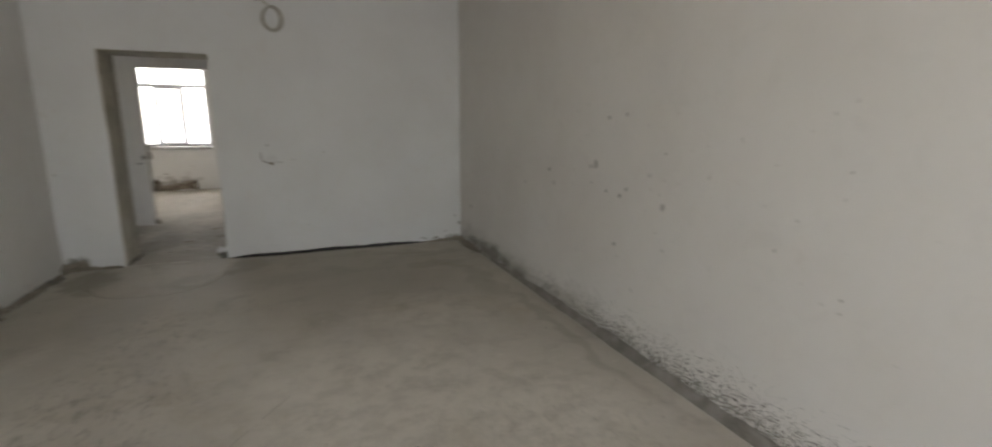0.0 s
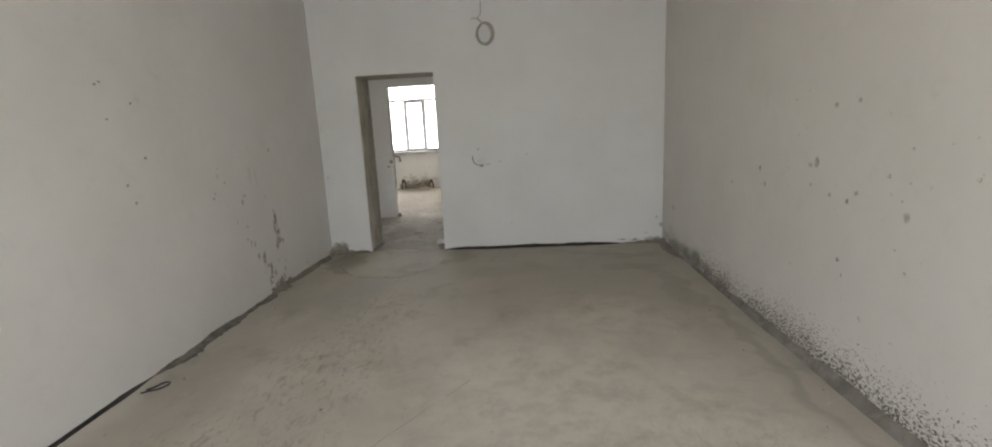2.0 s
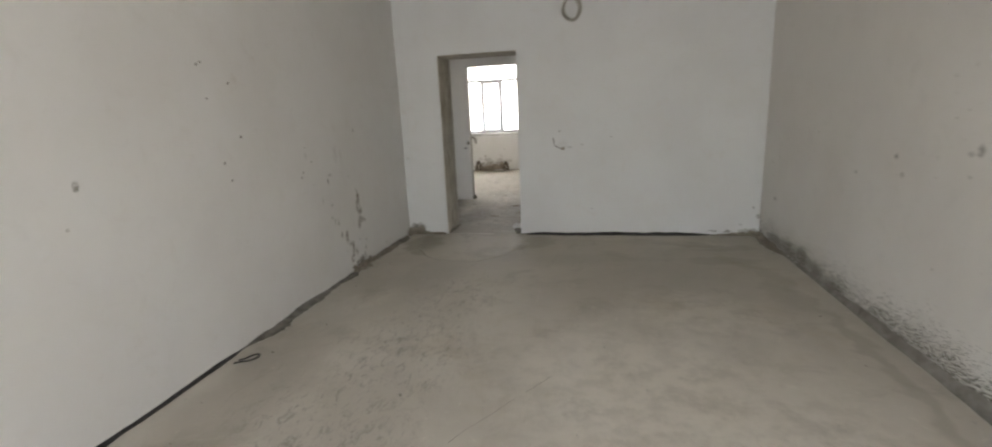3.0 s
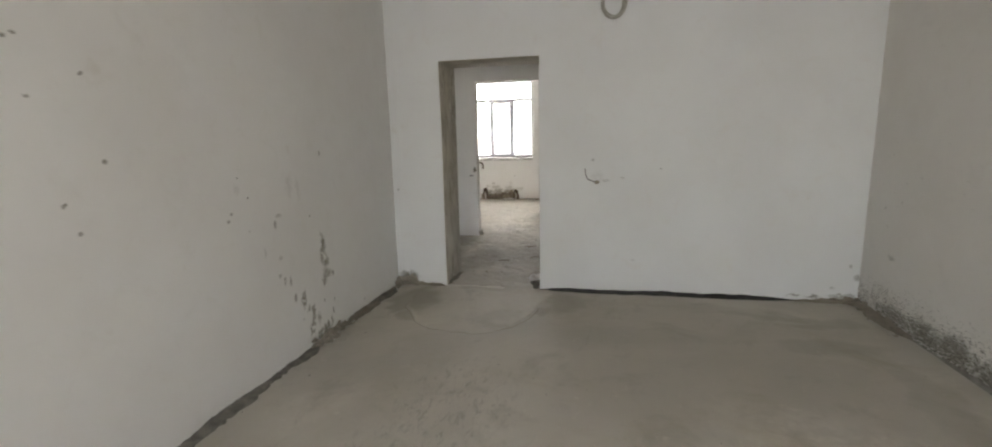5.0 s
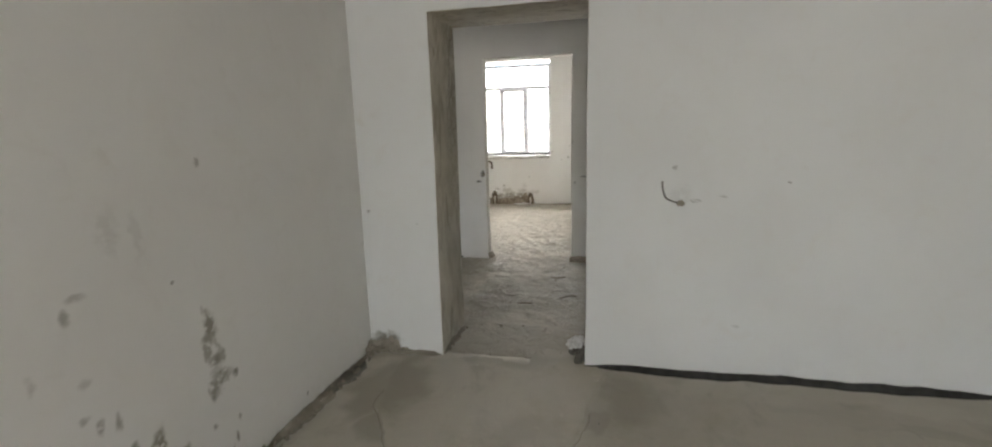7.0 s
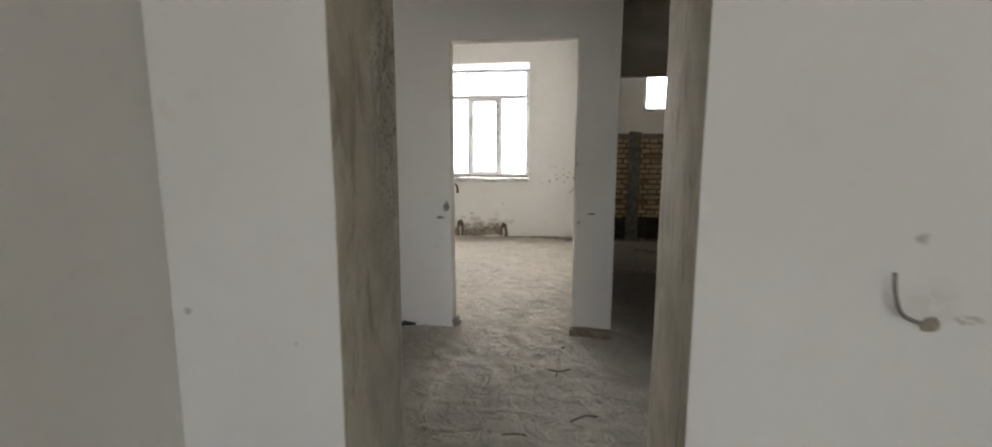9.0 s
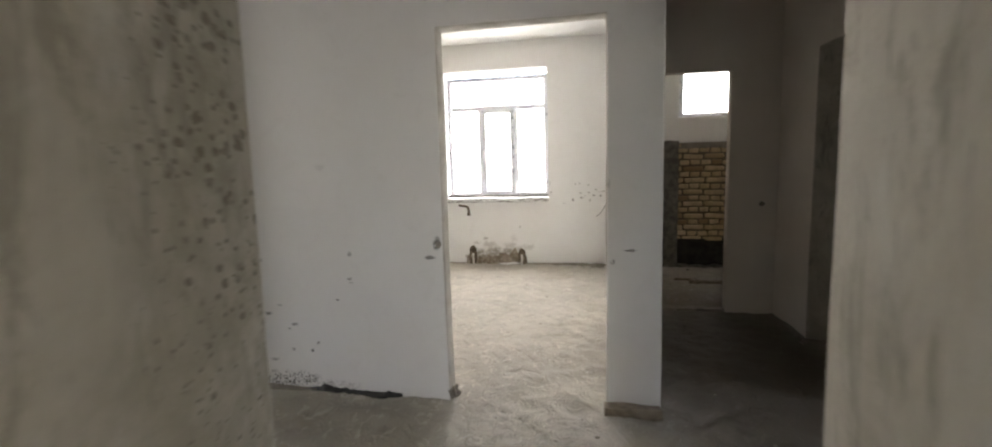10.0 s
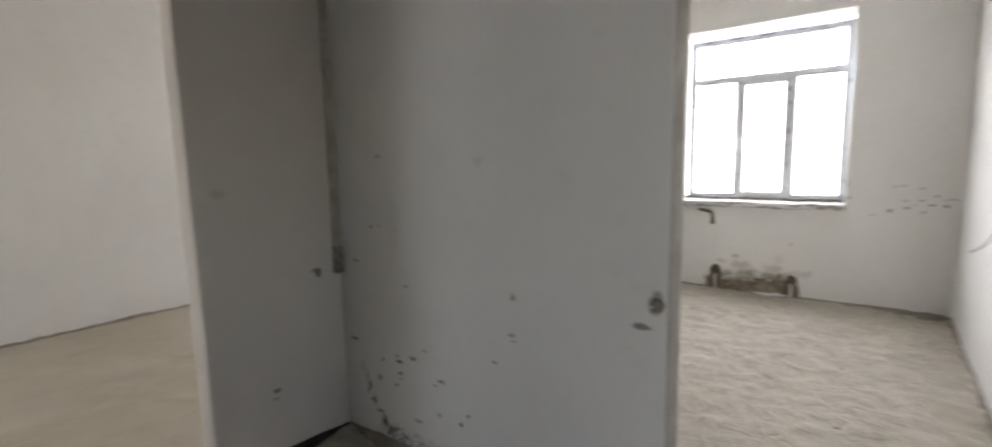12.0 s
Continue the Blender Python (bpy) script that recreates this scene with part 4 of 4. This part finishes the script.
def window(name, x0, x1, z0, z1, y, label, transom=None, sash=None):
    """A plastic window with fixed panes, an opening sash and scraps of protective tape; y: its inner face."""
    base = setting(new(name), label, "window")
    base.location = ((x0 + x1) / 2, y, z0)
    bpy.context.view_layer.update()
    w, d = (0.056, 0.065) if transom else (0.055, 0.065)
    bm = bmesh.new()
    for dims in ((x0, x0 + w, z0, z1), (x1 - w, x1, z0, z1), (x0 + w, x1 - w, z0, z0 + w), (x0 + w, x1 - w, z1 - w, z1)):
        bar(bm, *dims, y, y + d)
    bevel(part("window_frame", bm, M_PVC, base), 0.006)

    def pane(a, b, c, e):
        bm = bmesh.new()
        box(bm, a, b, y + 0.028, y + 0.040, c, e)
        part("pane", bm, M_GLASS, base, "clear window pane").visible_shadow = False

    def gaskets(parent, a, b, c, e, yy):
        bm = bmesh.new()
        g = 0.006
        for dims in ((a, a + g, c, e), (b - g, b, c, e), (a, b, c, c + g), (a, b, e - g, e)):
            bar(bm, *dims, yy, yy + 0.012)
        part("gasket", bm, M_GASKET, parent, "black rubber gasket")

    if transom:
        m = 0.028
        box_part("transom", (x0 + w, x1 - w, y + 0.002, y + d, transom - m, transom + m), M_PVC, base, "", 0.006)
        pane(x0 + w, x1 - w, transom + m, z1 - w)
        s0, s1 = sash
        for s, name_ in ((s0, "mullion"), (s1, "mullion")):
            box_part(name_, (s - m, s + m, y + 0.002, y + d, z0 + w, transom - m), M_PVC, base, "", 0.006)
        pane(x0 + w, s0 - m, z0 + w, transom - m), pane(s1 + m, x1 - w, z0 + w, transom - m)
        bm = bmesh.new()
        q, a, b, c, e = 0.062, s0 + 0.004, s1 - 0.004, z0 + 0.02, transom - 0.006
        for dims in ((a, a + q, c, e), (b - q, b, c, e), (a + q, b - q, c, c + q), (a + q, b - q, e - q, e)):
            bar(bm, *dims, y - 0.022, y + 0.0)
        leaf = bevel(part("sash", bm, M_PVC, base), 0.006)
        pane(a + q, b - q, c + q, e - q)
        gaskets(leaf, a + q, b - q, c + q, e - q, y - 0.015)
        bm = bmesh.new()
        box(bm, a + 0.014, a + 0.042, y - 0.032, y - 0.022, (c + e) / 2 - 0.035, (c + e) / 2 + 0.035)
        tube(bm, curve_points([(a + 0.028, y - 0.03, (c + e) / 2), (a + 0.028, y - 0.058, (c + e) / 2), (a + 0.028, y - 0.062, (c + e) / 2 - 0.02), (a + 0.028, y - 0.062, (c + e) / 2 - 0.12)]), 0.010, 8)
        part("handle", bm, M_BAG, leaf, "white window handle")
        hinges = bmesh.new()
        for z in (c + 0.12, (c + e) / 2, e - 0.12):
            box(hinges, b - 0.004, b + 0.016, y - 0.030, y - 0.004, z - 0.035, z + 0.035)
        part("hinge", hinges, M_BAG, leaf, "white sash hinges")
        gaskets(base, x0 + w, s0 - m, z0 + w, transom - m, y + 0.008), gaskets(base, s1 + m, x1 - w, z0 + w, transom - m, y + 0.008)
        gaskets(base, x0 + w, x1 - w, transom + m, z1 - w, y + 0.008)
    else:
        pane(x0 + w, x1 - w, z0 + w, z1 - w)
        gaskets(base, x0 + w, x1 - w, z0 + w, z1 - w, y + 0.008)
    rnd = random.Random(name)
    bm = bmesh.new()
    for k in range(34 if transom else 10):
        side = rnd.choice("lrtbms" if transom else "lrb")
        z = rnd.uniform(z0, z1)
        x = {"l": x0 + 0.02, "r": x1 - 0.02, "m": (sash or (0, 0))[0] + 0.03, "s": (sash or (0, 0))[1] - 0.03}.get(side, rnd.uniform(x0, x1))
        if side in "ms":
            z = rnd.uniform(z0, transom)
        if side in "tb":
            z = z1 - 0.02 if side == "t" else z0 + 0.02
        a, c = (rnd.uniform(0.003, 0.008), rnd.uniform(0.008, 0.035))
        if side in "tb":
            a, c = c, a
        yy = y - 0.0245 if side in "ms" else y - 0.002
        p = [bm.verts.new((x + dx * a + rnd.uniform(-0.006, 0.006), yy + rnd.uniform(-0.006, 0.0), z + dz * c)) for dx, dz in ((-1, -1), (1, -1), (1, 1), (-1, 1))]
        b2 = [bm.verts.new(v.co + Vector((0, 0.003, 0))) for v in p]
        bm.faces.new(p), bm.faces.new(b2[::-1])
        for i in range(4):
            bm.faces.new((p[i], b2[i], b2[(i + 1) % 4], p[(i + 1) % 4]))
    part("tape", bm, M_TAPE, base, "scraps of dark protective tape")
    return base


window("window_1", -3.140, -1.667, 0.935, 2.640, 12.09, "pale grey plastic window with scraps of tape, closed", 2.205, (-2.64, -2.14))
window("window_2", 0.030, 0.765, 1.925, 2.545, 11.81, "small white plastic bathroom window, closed")
# This window is out of view; the side room's bright wall implies it.
window("window_3", -6.03, -4.57, 0.935, 2.66, 12.09, "unseen pale grey plastic window added to the side room, closed", 2.205, (-5.55, -5.05))
window("window_4", -0.98, 1.38, 0.37, 2.58, -3.12, "wide plastic window behind the living room", 2.1, (-0.1, 0.5))
# The marks near z 0.88 paint the overhang's shadow on the sill's edge.
setting(rough_box("window_sill_1", (-3.21, -1.635, 11.765, 12.085, 0.875, 0.932), plaster("sill_plaster", [(-2.9, 0.885, 0.35, 0.012, 0.9), (-2.2, 0.882, 0.3, 0.011, 0.9), (-1.75, 0.90, 0.12, 0.025, 0.8), (-2.6, 0.918, 0.2, 0.008, 0.7), (-1.9, 0.915, 0.2, 0.008, 0.8)], "y", stain=(0.16, 0.145, 0.12)), 0.035, 0.010), "rough broken white plaster window sill", "window sill")

setting(rough_box("sill_gap", (-3.14, -1.67, 12.02, 12.10, 0.915, 0.962), M_DUSTY, 0.03, 0.010), "dark rough strip between window frame and sill", "sill gap")

# ---- bedroom fittings ----


def pipe_stub(points, radius, label, group=""):
    bm = bmesh.new()
    tube(bm, curve_points(points), radius, 12)
    base = tagged(smooth(part("pipe_stub", bm, M_PIPE)), label, "pipe", group)
    bm = bmesh.new()
    a, b = Vector(points[-1]), Vector(points[-2])
    tube(bm, [a + (b - a).normalized() * 0.03, a - (b - a).normalized() * 0.004], radius * 1.35, 12)
    part("collar", bm, M_PIPE, base, "rusty end collar")
    return base


M_PALE_PIPE = plain("pale_pipe", (0.55, 0.52, 0.47), 0.5, 0, 0.15)


def pipe_niche(x, high, label):
    """A dark arched slot of broken mortar round a pale heating pipe that rises from the floor."""
    bm = bmesh.new()
    arch = [(x - 0.040, 11.775, -0.02), (x - 0.040, 11.772, high * 0.6), (x - 0.030, 11.772, high * 0.88), (x, 11.770, high), (x + 0.030, 11.772, high * 0.88), (x + 0.040, 11.772, high * 0.6), (x + 0.040, 11.775, -0.02)]
    tube(bm, [p + noise.noise_vector(p * 20) * 0.012 for p in curve_points(arch)], 0.013, 9)
    base = tagged(smooth(part("pipe_niche", bm, M_PIPE)), label, "pipe niche", "heating pipes")
    # The dark plate paints the hollow's shade; the wall itself is not cut.
    rough_box("backing", (x - 0.042, x + 0.042, 11.784, 11.806, -0.02, high * 0.93), M_PIPE, 0.02, 0.005, base, "dark rough plate painted for the shaded hollow of the niche")
    bm = bmesh.new()
    tube(bm, [(x, 11.762, -0.02), (x, 11.762, high * 0.45), (x, 11.764, high * 0.72)], 0.014, 12)
    pipe = smooth(part("pipe", bm, M_PALE_PIPE, base, "pale plastic heating pipe"))
    bm = bmesh.new()
    tube(bm, [(x, 11.764, high * 0.66), (x, 11.764, high * 0.75)], 0.018, 12)
    part("cap", bm, M_PIPE, pipe, "rusty end cap")
    return base


pipe_niche(-2.735, 0.245, "dark niche of broken mortar round a heating pipe")
pipe_niche(-2.035, 0.215, "dark niche of broken mortar round a short heating pipe")
pipe_stub([(-2.93, 11.81, 0.838), (-2.86, 11.76, 0.834), (-2.80, 11.745, 0.822), (-2.778, 11.745, 0.78), (-2.775, 11.745, 0.70)], 0.017, "rusty bent heating pipe sticking out of the wall", "heating pipes")
rubble("mortar_lump", [(-2.50, 11.785, 0.05, 0.13, 0.02, 0.06), (-2.33, 11.79, 0.06, 0.12, 0.018, 0.08), (-2.14, 11.79, 0.07, 0.08, 0.016, 0.10), (-2.78, 11.785, 0.06, 0.04, 0.02, 0.10), (-2.0, 11.785, 0.05, 0.03, 0.02, 0.09), (-2.62, 11.78, 0.03, 0.07, 0.02, 0.05)], cement("brown_patch", (0.15, 0.12, 0.085), (0.38, 0.33, 0.27), 16.0), "rough brown patch of mortar between heating pipes", "mortar patch", "mortar lumps")
rubble("plaster_scrap", [(-2.25, 11.745, 0.012, 0.10, 0.02, 0.012), (-2.15, 11.74, 0.02, 0.07, 0.015, 0.012)], M_BAG, "white plaster scraps at the wall's foot", "plaster scrap")


def cable(name, points, radius, material, label, group="loose cables", count=8):
    bm = bmesh.new()
    tube(bm, curve_points(points, count), radius, 8)
    return tagged(smooth(part(name, bm, material)), label, "cable", group)


M_WIRE = plain("grey_wire", (0.20, 0.19, 0.18), 0.5)

cable("wall_wire", [(-0.860, 9.70, 0.985), (-0.885, 9.70, 1.005), (-0.918, 9.70, 1.025), (-0.974, 9.70, 0.937), (-1.02, 9.70, 0.897)], 0.0035, M_WIRE, "stiff grey wire sticking out of the wall", count=5)
cable("wall_wire", [(-0.860, 9.68, 0.98), (-0.885, 9.70, 0.95), (-0.890, 9.74, 0.88), (-0.889, 9.79, 0.77), (-0.885, 9.55, 0.74), (-0.885, 9.29, 0.729)], 0.003, M_WIRE, "thin grey wire hanging down the wall")
bm = bmesh.new()
lump(bm, (-0.862, 9.70, 0.98), (0.010, 0.022, 0.026), 0.5, 2, 8)
tagged(part("wire_plug", bm, M_CEMENT), "dab of grey mortar round two wires", "mortar dab")

# ---- living room wall: cable coil and wire end ----
bm = bmesh.new()
rnd = random.Random(5)
for k in range(5):
    c, r, t = Vector((-0.090 + rnd.uniform(-0.012, 0.012), 5.275 - 0.008 * k, 2.485 + rnd.uniform(-0.010, 0.010))), rnd.uniform(0.095, 0.112), rnd.uniform(0, 6)
    tube(bm, [c + Vector((r * 0.86 * math.cos(t + a * 0.28), 0.006 * math.sin(a), r * 1.12 * math.sin(t + a * 0.28))) for a in range(24)], 0.0055, 6)
coil = tagged(smooth(part("cable_coil", bm, M_CABLE)), "coil of beige cable hanging on the wall", "cable", "loose cables")
bm = bmesh.new()
tube(bm, curve_points([(-0.125, 5.29, 2.90), (-0.125, 5.275, 2.80), (-0.13, 5.27, 2.70), (-0.165, 5.265, 2.655), (-0.12, 5.262, 2.61), (-0.08, 5.268, 2.585)]), 0.0055, 6)
part("cable_lead", bm, M_CABLE, coil)
bm = bmesh.new()
tube(bm, curve_points([(-0.10, 5.268, 2.60), (-0.15, 5.255, 2.64), (-0.20, 5.250, 2.655), (-0.235, 5.250, 2.645)]), 0.0055, 6)
part("cable_end", bm, M_CABLE, coil)
cable("wall_wire", [(-0.306, 5.262, 1.135), (-0.303, 5.258, 1.09), (-0.285, 5.260, 1.045), (-0.245, 5.272, 1.022), (-0.208, 5.298, 1.012)], 0.005, M_WIRE, "bent grey wire end sticking out of the wall")
bm = bmesh.new()
lump(bm, (-0.205, 5.293, 1.012), (0.022, 0.008, 0.018), 0.4, 2, 3)
tagged(part("wire_plug", bm, M_CEMENT), "dab of grey mortar round a wire", "mortar dab")

# ---- doorway and passage: bag, twigs, chase, chips ----
bm = bmesh.new()
for i, (x, y, z, a, b, c) in enumerate(((-0.775, 5.50, 0.055, 0.05, 0.06, 0.022), (-0.80, 5.47, 0.060, 0.035, 0.04, 0.025), (-0.75, 5.55, 0.05, 0.04, 0.05, 0.02))):
    lump(bm, (x, y, z), (a, b, c), 0.7, 3, i * 5.1)
tagged(part("plastic_bag", bm, M_BAG), "small crumpled white bag on dark rubble", "bag")
rubble("mortar_lump", [(-0.77, 5.50, 0.018, 0.05, 0.08, 0.032)], M_DUSTY, "dark rubble under a white bag", "rubble", "mortar lumps")
for q in ([(-1.145, 7.095, 0.012), (-1.08, 7.07, 0.016), (-1.04, 7.06, 0.02), (-0.985, 7.10, 0.02)], [(-1.06, 7.065, 0.02), (-1.065, 7.03, 0.014), (-1.07, 7.00, 0.012)]):
    bm = bmesh.new()
    tube(bm, curve_points(q), 0.006, 7)
    tagged(settle(smooth(part("twig", bm, M_WOOD))), "short dry brown twig on the passage floor", "twig", "twigs")
for q in ([(-0.98, 6.50, 0.012), (-0.90, 6.56, 0.016), (-0.84, 6.56, 0.014)], [(-1.32, 6.33, 0.01), (-1.25, 6.34, 0.014), (-1.20, 6.34, 0.012)]):
    bm = bmesh.new()
    tube(bm, curve_points(q), 0.0045, 7)
    tagged(settle(smooth(part("twig", bm, M_WOOD))), "short dry brown twig on the passage floor", "twig", "twigs")

M_CHASE = cement("chase_mortar", (0.42, 0.385, 0.32), (0.58, 0.55, 0.48), 8.0)
chase = setting(rough_box("pipe_chase", (-3.658, -3.624, 7.742, 7.790, 0.86, 3.05), M_CHASE, 0.045, 0.005), "mortar-filled cable chase in the passage corner", "cable chase")
# A raised block, painted darker, gives the shade of the chase's hollow end.
dark_end = rough_box("chase_end", (-3.655, -3.606, 7.736, 7.775, 0.852, 0.99), plain("chase_hollow_shade", (0.30, 0.27, 0.22), 0.9, 0, 0.3), 0.025, 0.005, chase, "darker block painted for the chase's hollow end")


def wall_plug(x, y, z, way, label):
    """A small hole with a stub of grey conduit in it."""
    bm = bmesh.new()
    tube(bm, [Vector((x, y, z)) - Vector(way) * 0.01, Vector((x, y, z)) + Vector(way) * 0.006], 0.014, 10)
    base = tagged(smooth(part("conduit_stub", bm, M_DUSTY)), label, "conduit", "conduit stubs")
    bm = bmesh.new()
    lump(bm, (x, y, z - 0.012), (0.018 + abs(way[1]) * 0.004, 0.012, 0.02), 0.6, 2, x)
    part("mortar_ring", bm, M_CEMENT, base, "broken mortar round the stub")
    return base


wall_plug(-1.945, 7.778, 0.957, (0, -1, 0), "broken conduit stub in the partition's edge")
wall_plug(-3.650, 7.645, 0.88, (1, 0, 0), "small conduit stub in the passage wall")
wall_plug(0.415, 9.746, 1.004, (0, -1, 0), "small conduit stub in the passage's end wall")
wall_plug(0.70, 7.985, 0.932, (0, -1, 0), "small conduit stub in the bare doorway")

# ---- bathroom: bare brick, upper plaster, mortar strip ----
north = bpy.data.objects["wall_north"]
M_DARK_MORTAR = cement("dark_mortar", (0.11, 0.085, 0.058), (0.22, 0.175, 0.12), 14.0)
bm = bmesh.new()
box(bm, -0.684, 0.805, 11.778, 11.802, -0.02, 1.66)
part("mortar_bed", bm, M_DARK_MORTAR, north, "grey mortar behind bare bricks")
upper = wall("wall_bathroom_upper", "y", 11.735, 11.803, -0.70, 0.82, [WIN_BATH], (M_PLASTER, M_PLASTER, M_PLASTER), 1.615, 3.06, 0.06, 0.008, 0.006)
setting(upper, "white plaster above bare brickwork with a broken lower edge", "wall")
setting(rough_box("mortar_strip", (-0.150, 0.030, 11.728, 11.79, -0.02, 1.645), M_DUSTY, 0.05, 0.010), "dark vertical strip of mortar over a pipe chase", "mortar strip")
setting(rough_box("mortar_crust", (-0.684, 0.80, 11.747, 11.79, 1.535, 1.640), M_CEMENT, 0.03, 0.016), "crumbly grey mortar crust under the plaster's edge", "mortar crust")
setting(rough_box("damp_coat", (-0.69, 0.81, 11.744, 11.79, -0.02, 0.37), M_BITUMEN, 0.06, 0.007), "black damp-proof coat on the wall's foot", "damp-proof coat")
setting(skirt("mortar_edge_12", "y", 11.744, -1, -0.66, 0.78, 0.03, 0.05, M_DUSTY, 61.0, rough=0.6), "dark rubble along the bathroom wall", "mortar edge")
tagged(rough_box("wood_scrap", (0.02, 0.42, 10.80, 10.86, 0.004, 0.03), M_WOOD, 0.04, 0.006), "dirty wooden scrap on the bathroom floor", "wood scrap", "wood scraps")
tagged(rough_box("wood_scrap", (-0.12, 0.06, 10.95, 10.99, 0.004, 0.022), M_WOOD, 0.04, 0.005), "dirty wooden scrap on the bathroom floor", "wood scrap", "wood scraps")
setting(rough_box("threshold", (-0.52, 0.135, 9.75, 9.85, -0.03, 0.022), M_CEMENT, 0.05, 0.006), "low rough cement threshold of the bathroom", "threshold")

# ---- loose grit and chips on the floors ----


def grit(name, areas, count, sizes, material, label, seed):
    rnd = random.Random(seed)
    bm = bmesh.new()
    for k in range(count):
        x0, x1, y0, y1 = rnd.choice(areas)
        x, y, r = rnd.uniform(x0, x1), rnd.uniform(y0, y1), rnd.uniform(*sizes) * rnd.random() ** 1.5 + sizes[0]
        turn, flat = rnd.uniform(0, 6.3), rnd.uniform(0.3, 0.7)
        got = bmesh.ops.create_icosphere(bm, subdivisions=1, radius=1.0)["verts"]
        for v in got:
            p = v.co * (1 + 0.4 * noise.noise(v.co * 2 + Vector((k, 0, 0))))
            p = Vector((p.x * r * 1.5, p.y * r, p.z * r * flat))
            v.co = Vector((x + p.x * math.cos(turn) - p.y * math.sin(turn), y + p.x * math.sin(turn) + p.y * math.cos(turn), p.z + r * flat * 0.6))
    tagged(settle(part(name, bm, material)), label, "grit", kind="stuff")


grit("floor_grit", [(-2.05, -1.7, 1.0, 5.2), (1.6, 1.85, 1.0, 5.2), (-1.5, 0.5, 1.0, 5.2)], 60, (0.002, 0.007), M_DUSTY, "small dark chips and grit on the living room floor", 11)
grit("floor_grit", [(-1.5, -0.75, 5.4, 7.6), (-3.5, -0.7, 7.2, 7.7), (-0.6, 0.5, 7.0, 9.6)], 110, (0.003, 0.010), M_CEMENT, "grey mortar chips on the passage floor", 12)
grit("floor_grit", [(-3.2, -0.95, 8.0, 11.7), (-1.3, -0.9, 11.2, 11.7)], 140, (0.003, 0.010), M_CEMENT, "grey mortar chips on the bedroom floor", 13)
grit("floor_grit", [(-0.6, 0.7, 10.0, 11.6)], 60, (0.005, 0.016), M_DUSTY, "rubble chips on the bathroom floor", 14)

# ---- bricks ----


def brick_mesh(length, seed):
    """A worn brick: broken outline, rounded front, uneven face."""
    bm = bmesh.new()
    h, r = length / 2, 0.0275
    outline = [(-h, -r * 0.45), (-h * 0.93, -r), (-h * 0.3, -r), (h * 0.35, -r), (h * 0.94, -r), (h, -r * 0.5), (h, r * 0.5), (h * 0.93, r), (h * 0.25, r), (-h * 0.4, r), (-h * 0.94, r), (-h, r * 0.5)]
    rings = []
    for shrink, y in ((0.0, 0.03), (0.0, -0.004), (0.0085, -0.016)):
        ring = []
        for x, z in outline:
            off = noise.noise_vector(Vector((x * 14 + seed, z * 30, seed * 2.3))) * 0.011
            x2, z2 = x + off.x * 0.8 - math.copysign(shrink, x), z + off.z * 0.55 - math.copysign(min(shrink, abs(z) * 0.5), z)
            ring.append(bm.verts.new((x2, y + (off.y * 0.5 if y < 0 else 0), z2)))
        rings.append(ring)
    n = len(outline)
    for a, b in zip(rings, rings[1:]):
        for k in range(n):
            bm.faces.new((a[k], a[(k + 1) % n], b[(k + 1) % n], b[k]))
    bm.faces.new(rings[-1])
    bmesh.ops.recalc_face_normals(bm, faces=bm.faces)
    me = bpy.data.meshes.new("brick")
    bm.to_mesh(me)
    bm.free()
    me.materials.append(M_BRICK)
    return me


LONG = [brick_mesh(0.235, k * 1.7) for k in range(9)]
SHORT = [brick_mesh(0.112, 20 + k * 1.3) for k in range(9)]
rnd = random.Random(21)
for row in range(17):
    z = 0.365 + row * 0.0765
    long = row % 2 == 0
    pitch = 0.258 if long else 0.130
    x = -0.70 + (0.0 if long else 0.065) + rnd.uniform(0, 0.03)
    while x < 0.79:
        ob = new("brick", rnd.choice(LONG if long else SHORT))
        ob.parent = north
        ob.matrix_world = pose(x + pitch / 2, 11.770 + rnd.uniform(-0.010, 0.009), z + rnd.uniform(-0.006, 0.006), 0, rnd.uniform(-2.4, 2.4), rnd.uniform(-2, 2))
        x += pitch

# Unseen west window, added with its lamp to light the partition.
side = window("window_5", -1.38, 1.38, 0.92, 2.64, 0.0, "unseen pale grey plastic window added to the side room, closed", 2.205, (-0.4, 0.4))
side.matrix_world = pose(-7.03, 2.8, 0.92, 0, 0, 90)
# Unseen east window, added together with its lamp to light the passage.
east = window("window_6", -0.55, 0.55, 0.92, 2.53, 0.0, "unseen pale grey plastic window added to light the passage, closed", 2.1, (-0.2, 0.2))
east.matrix_world = pose(2.70, 7.35, 0.92, 0, 0, -90)
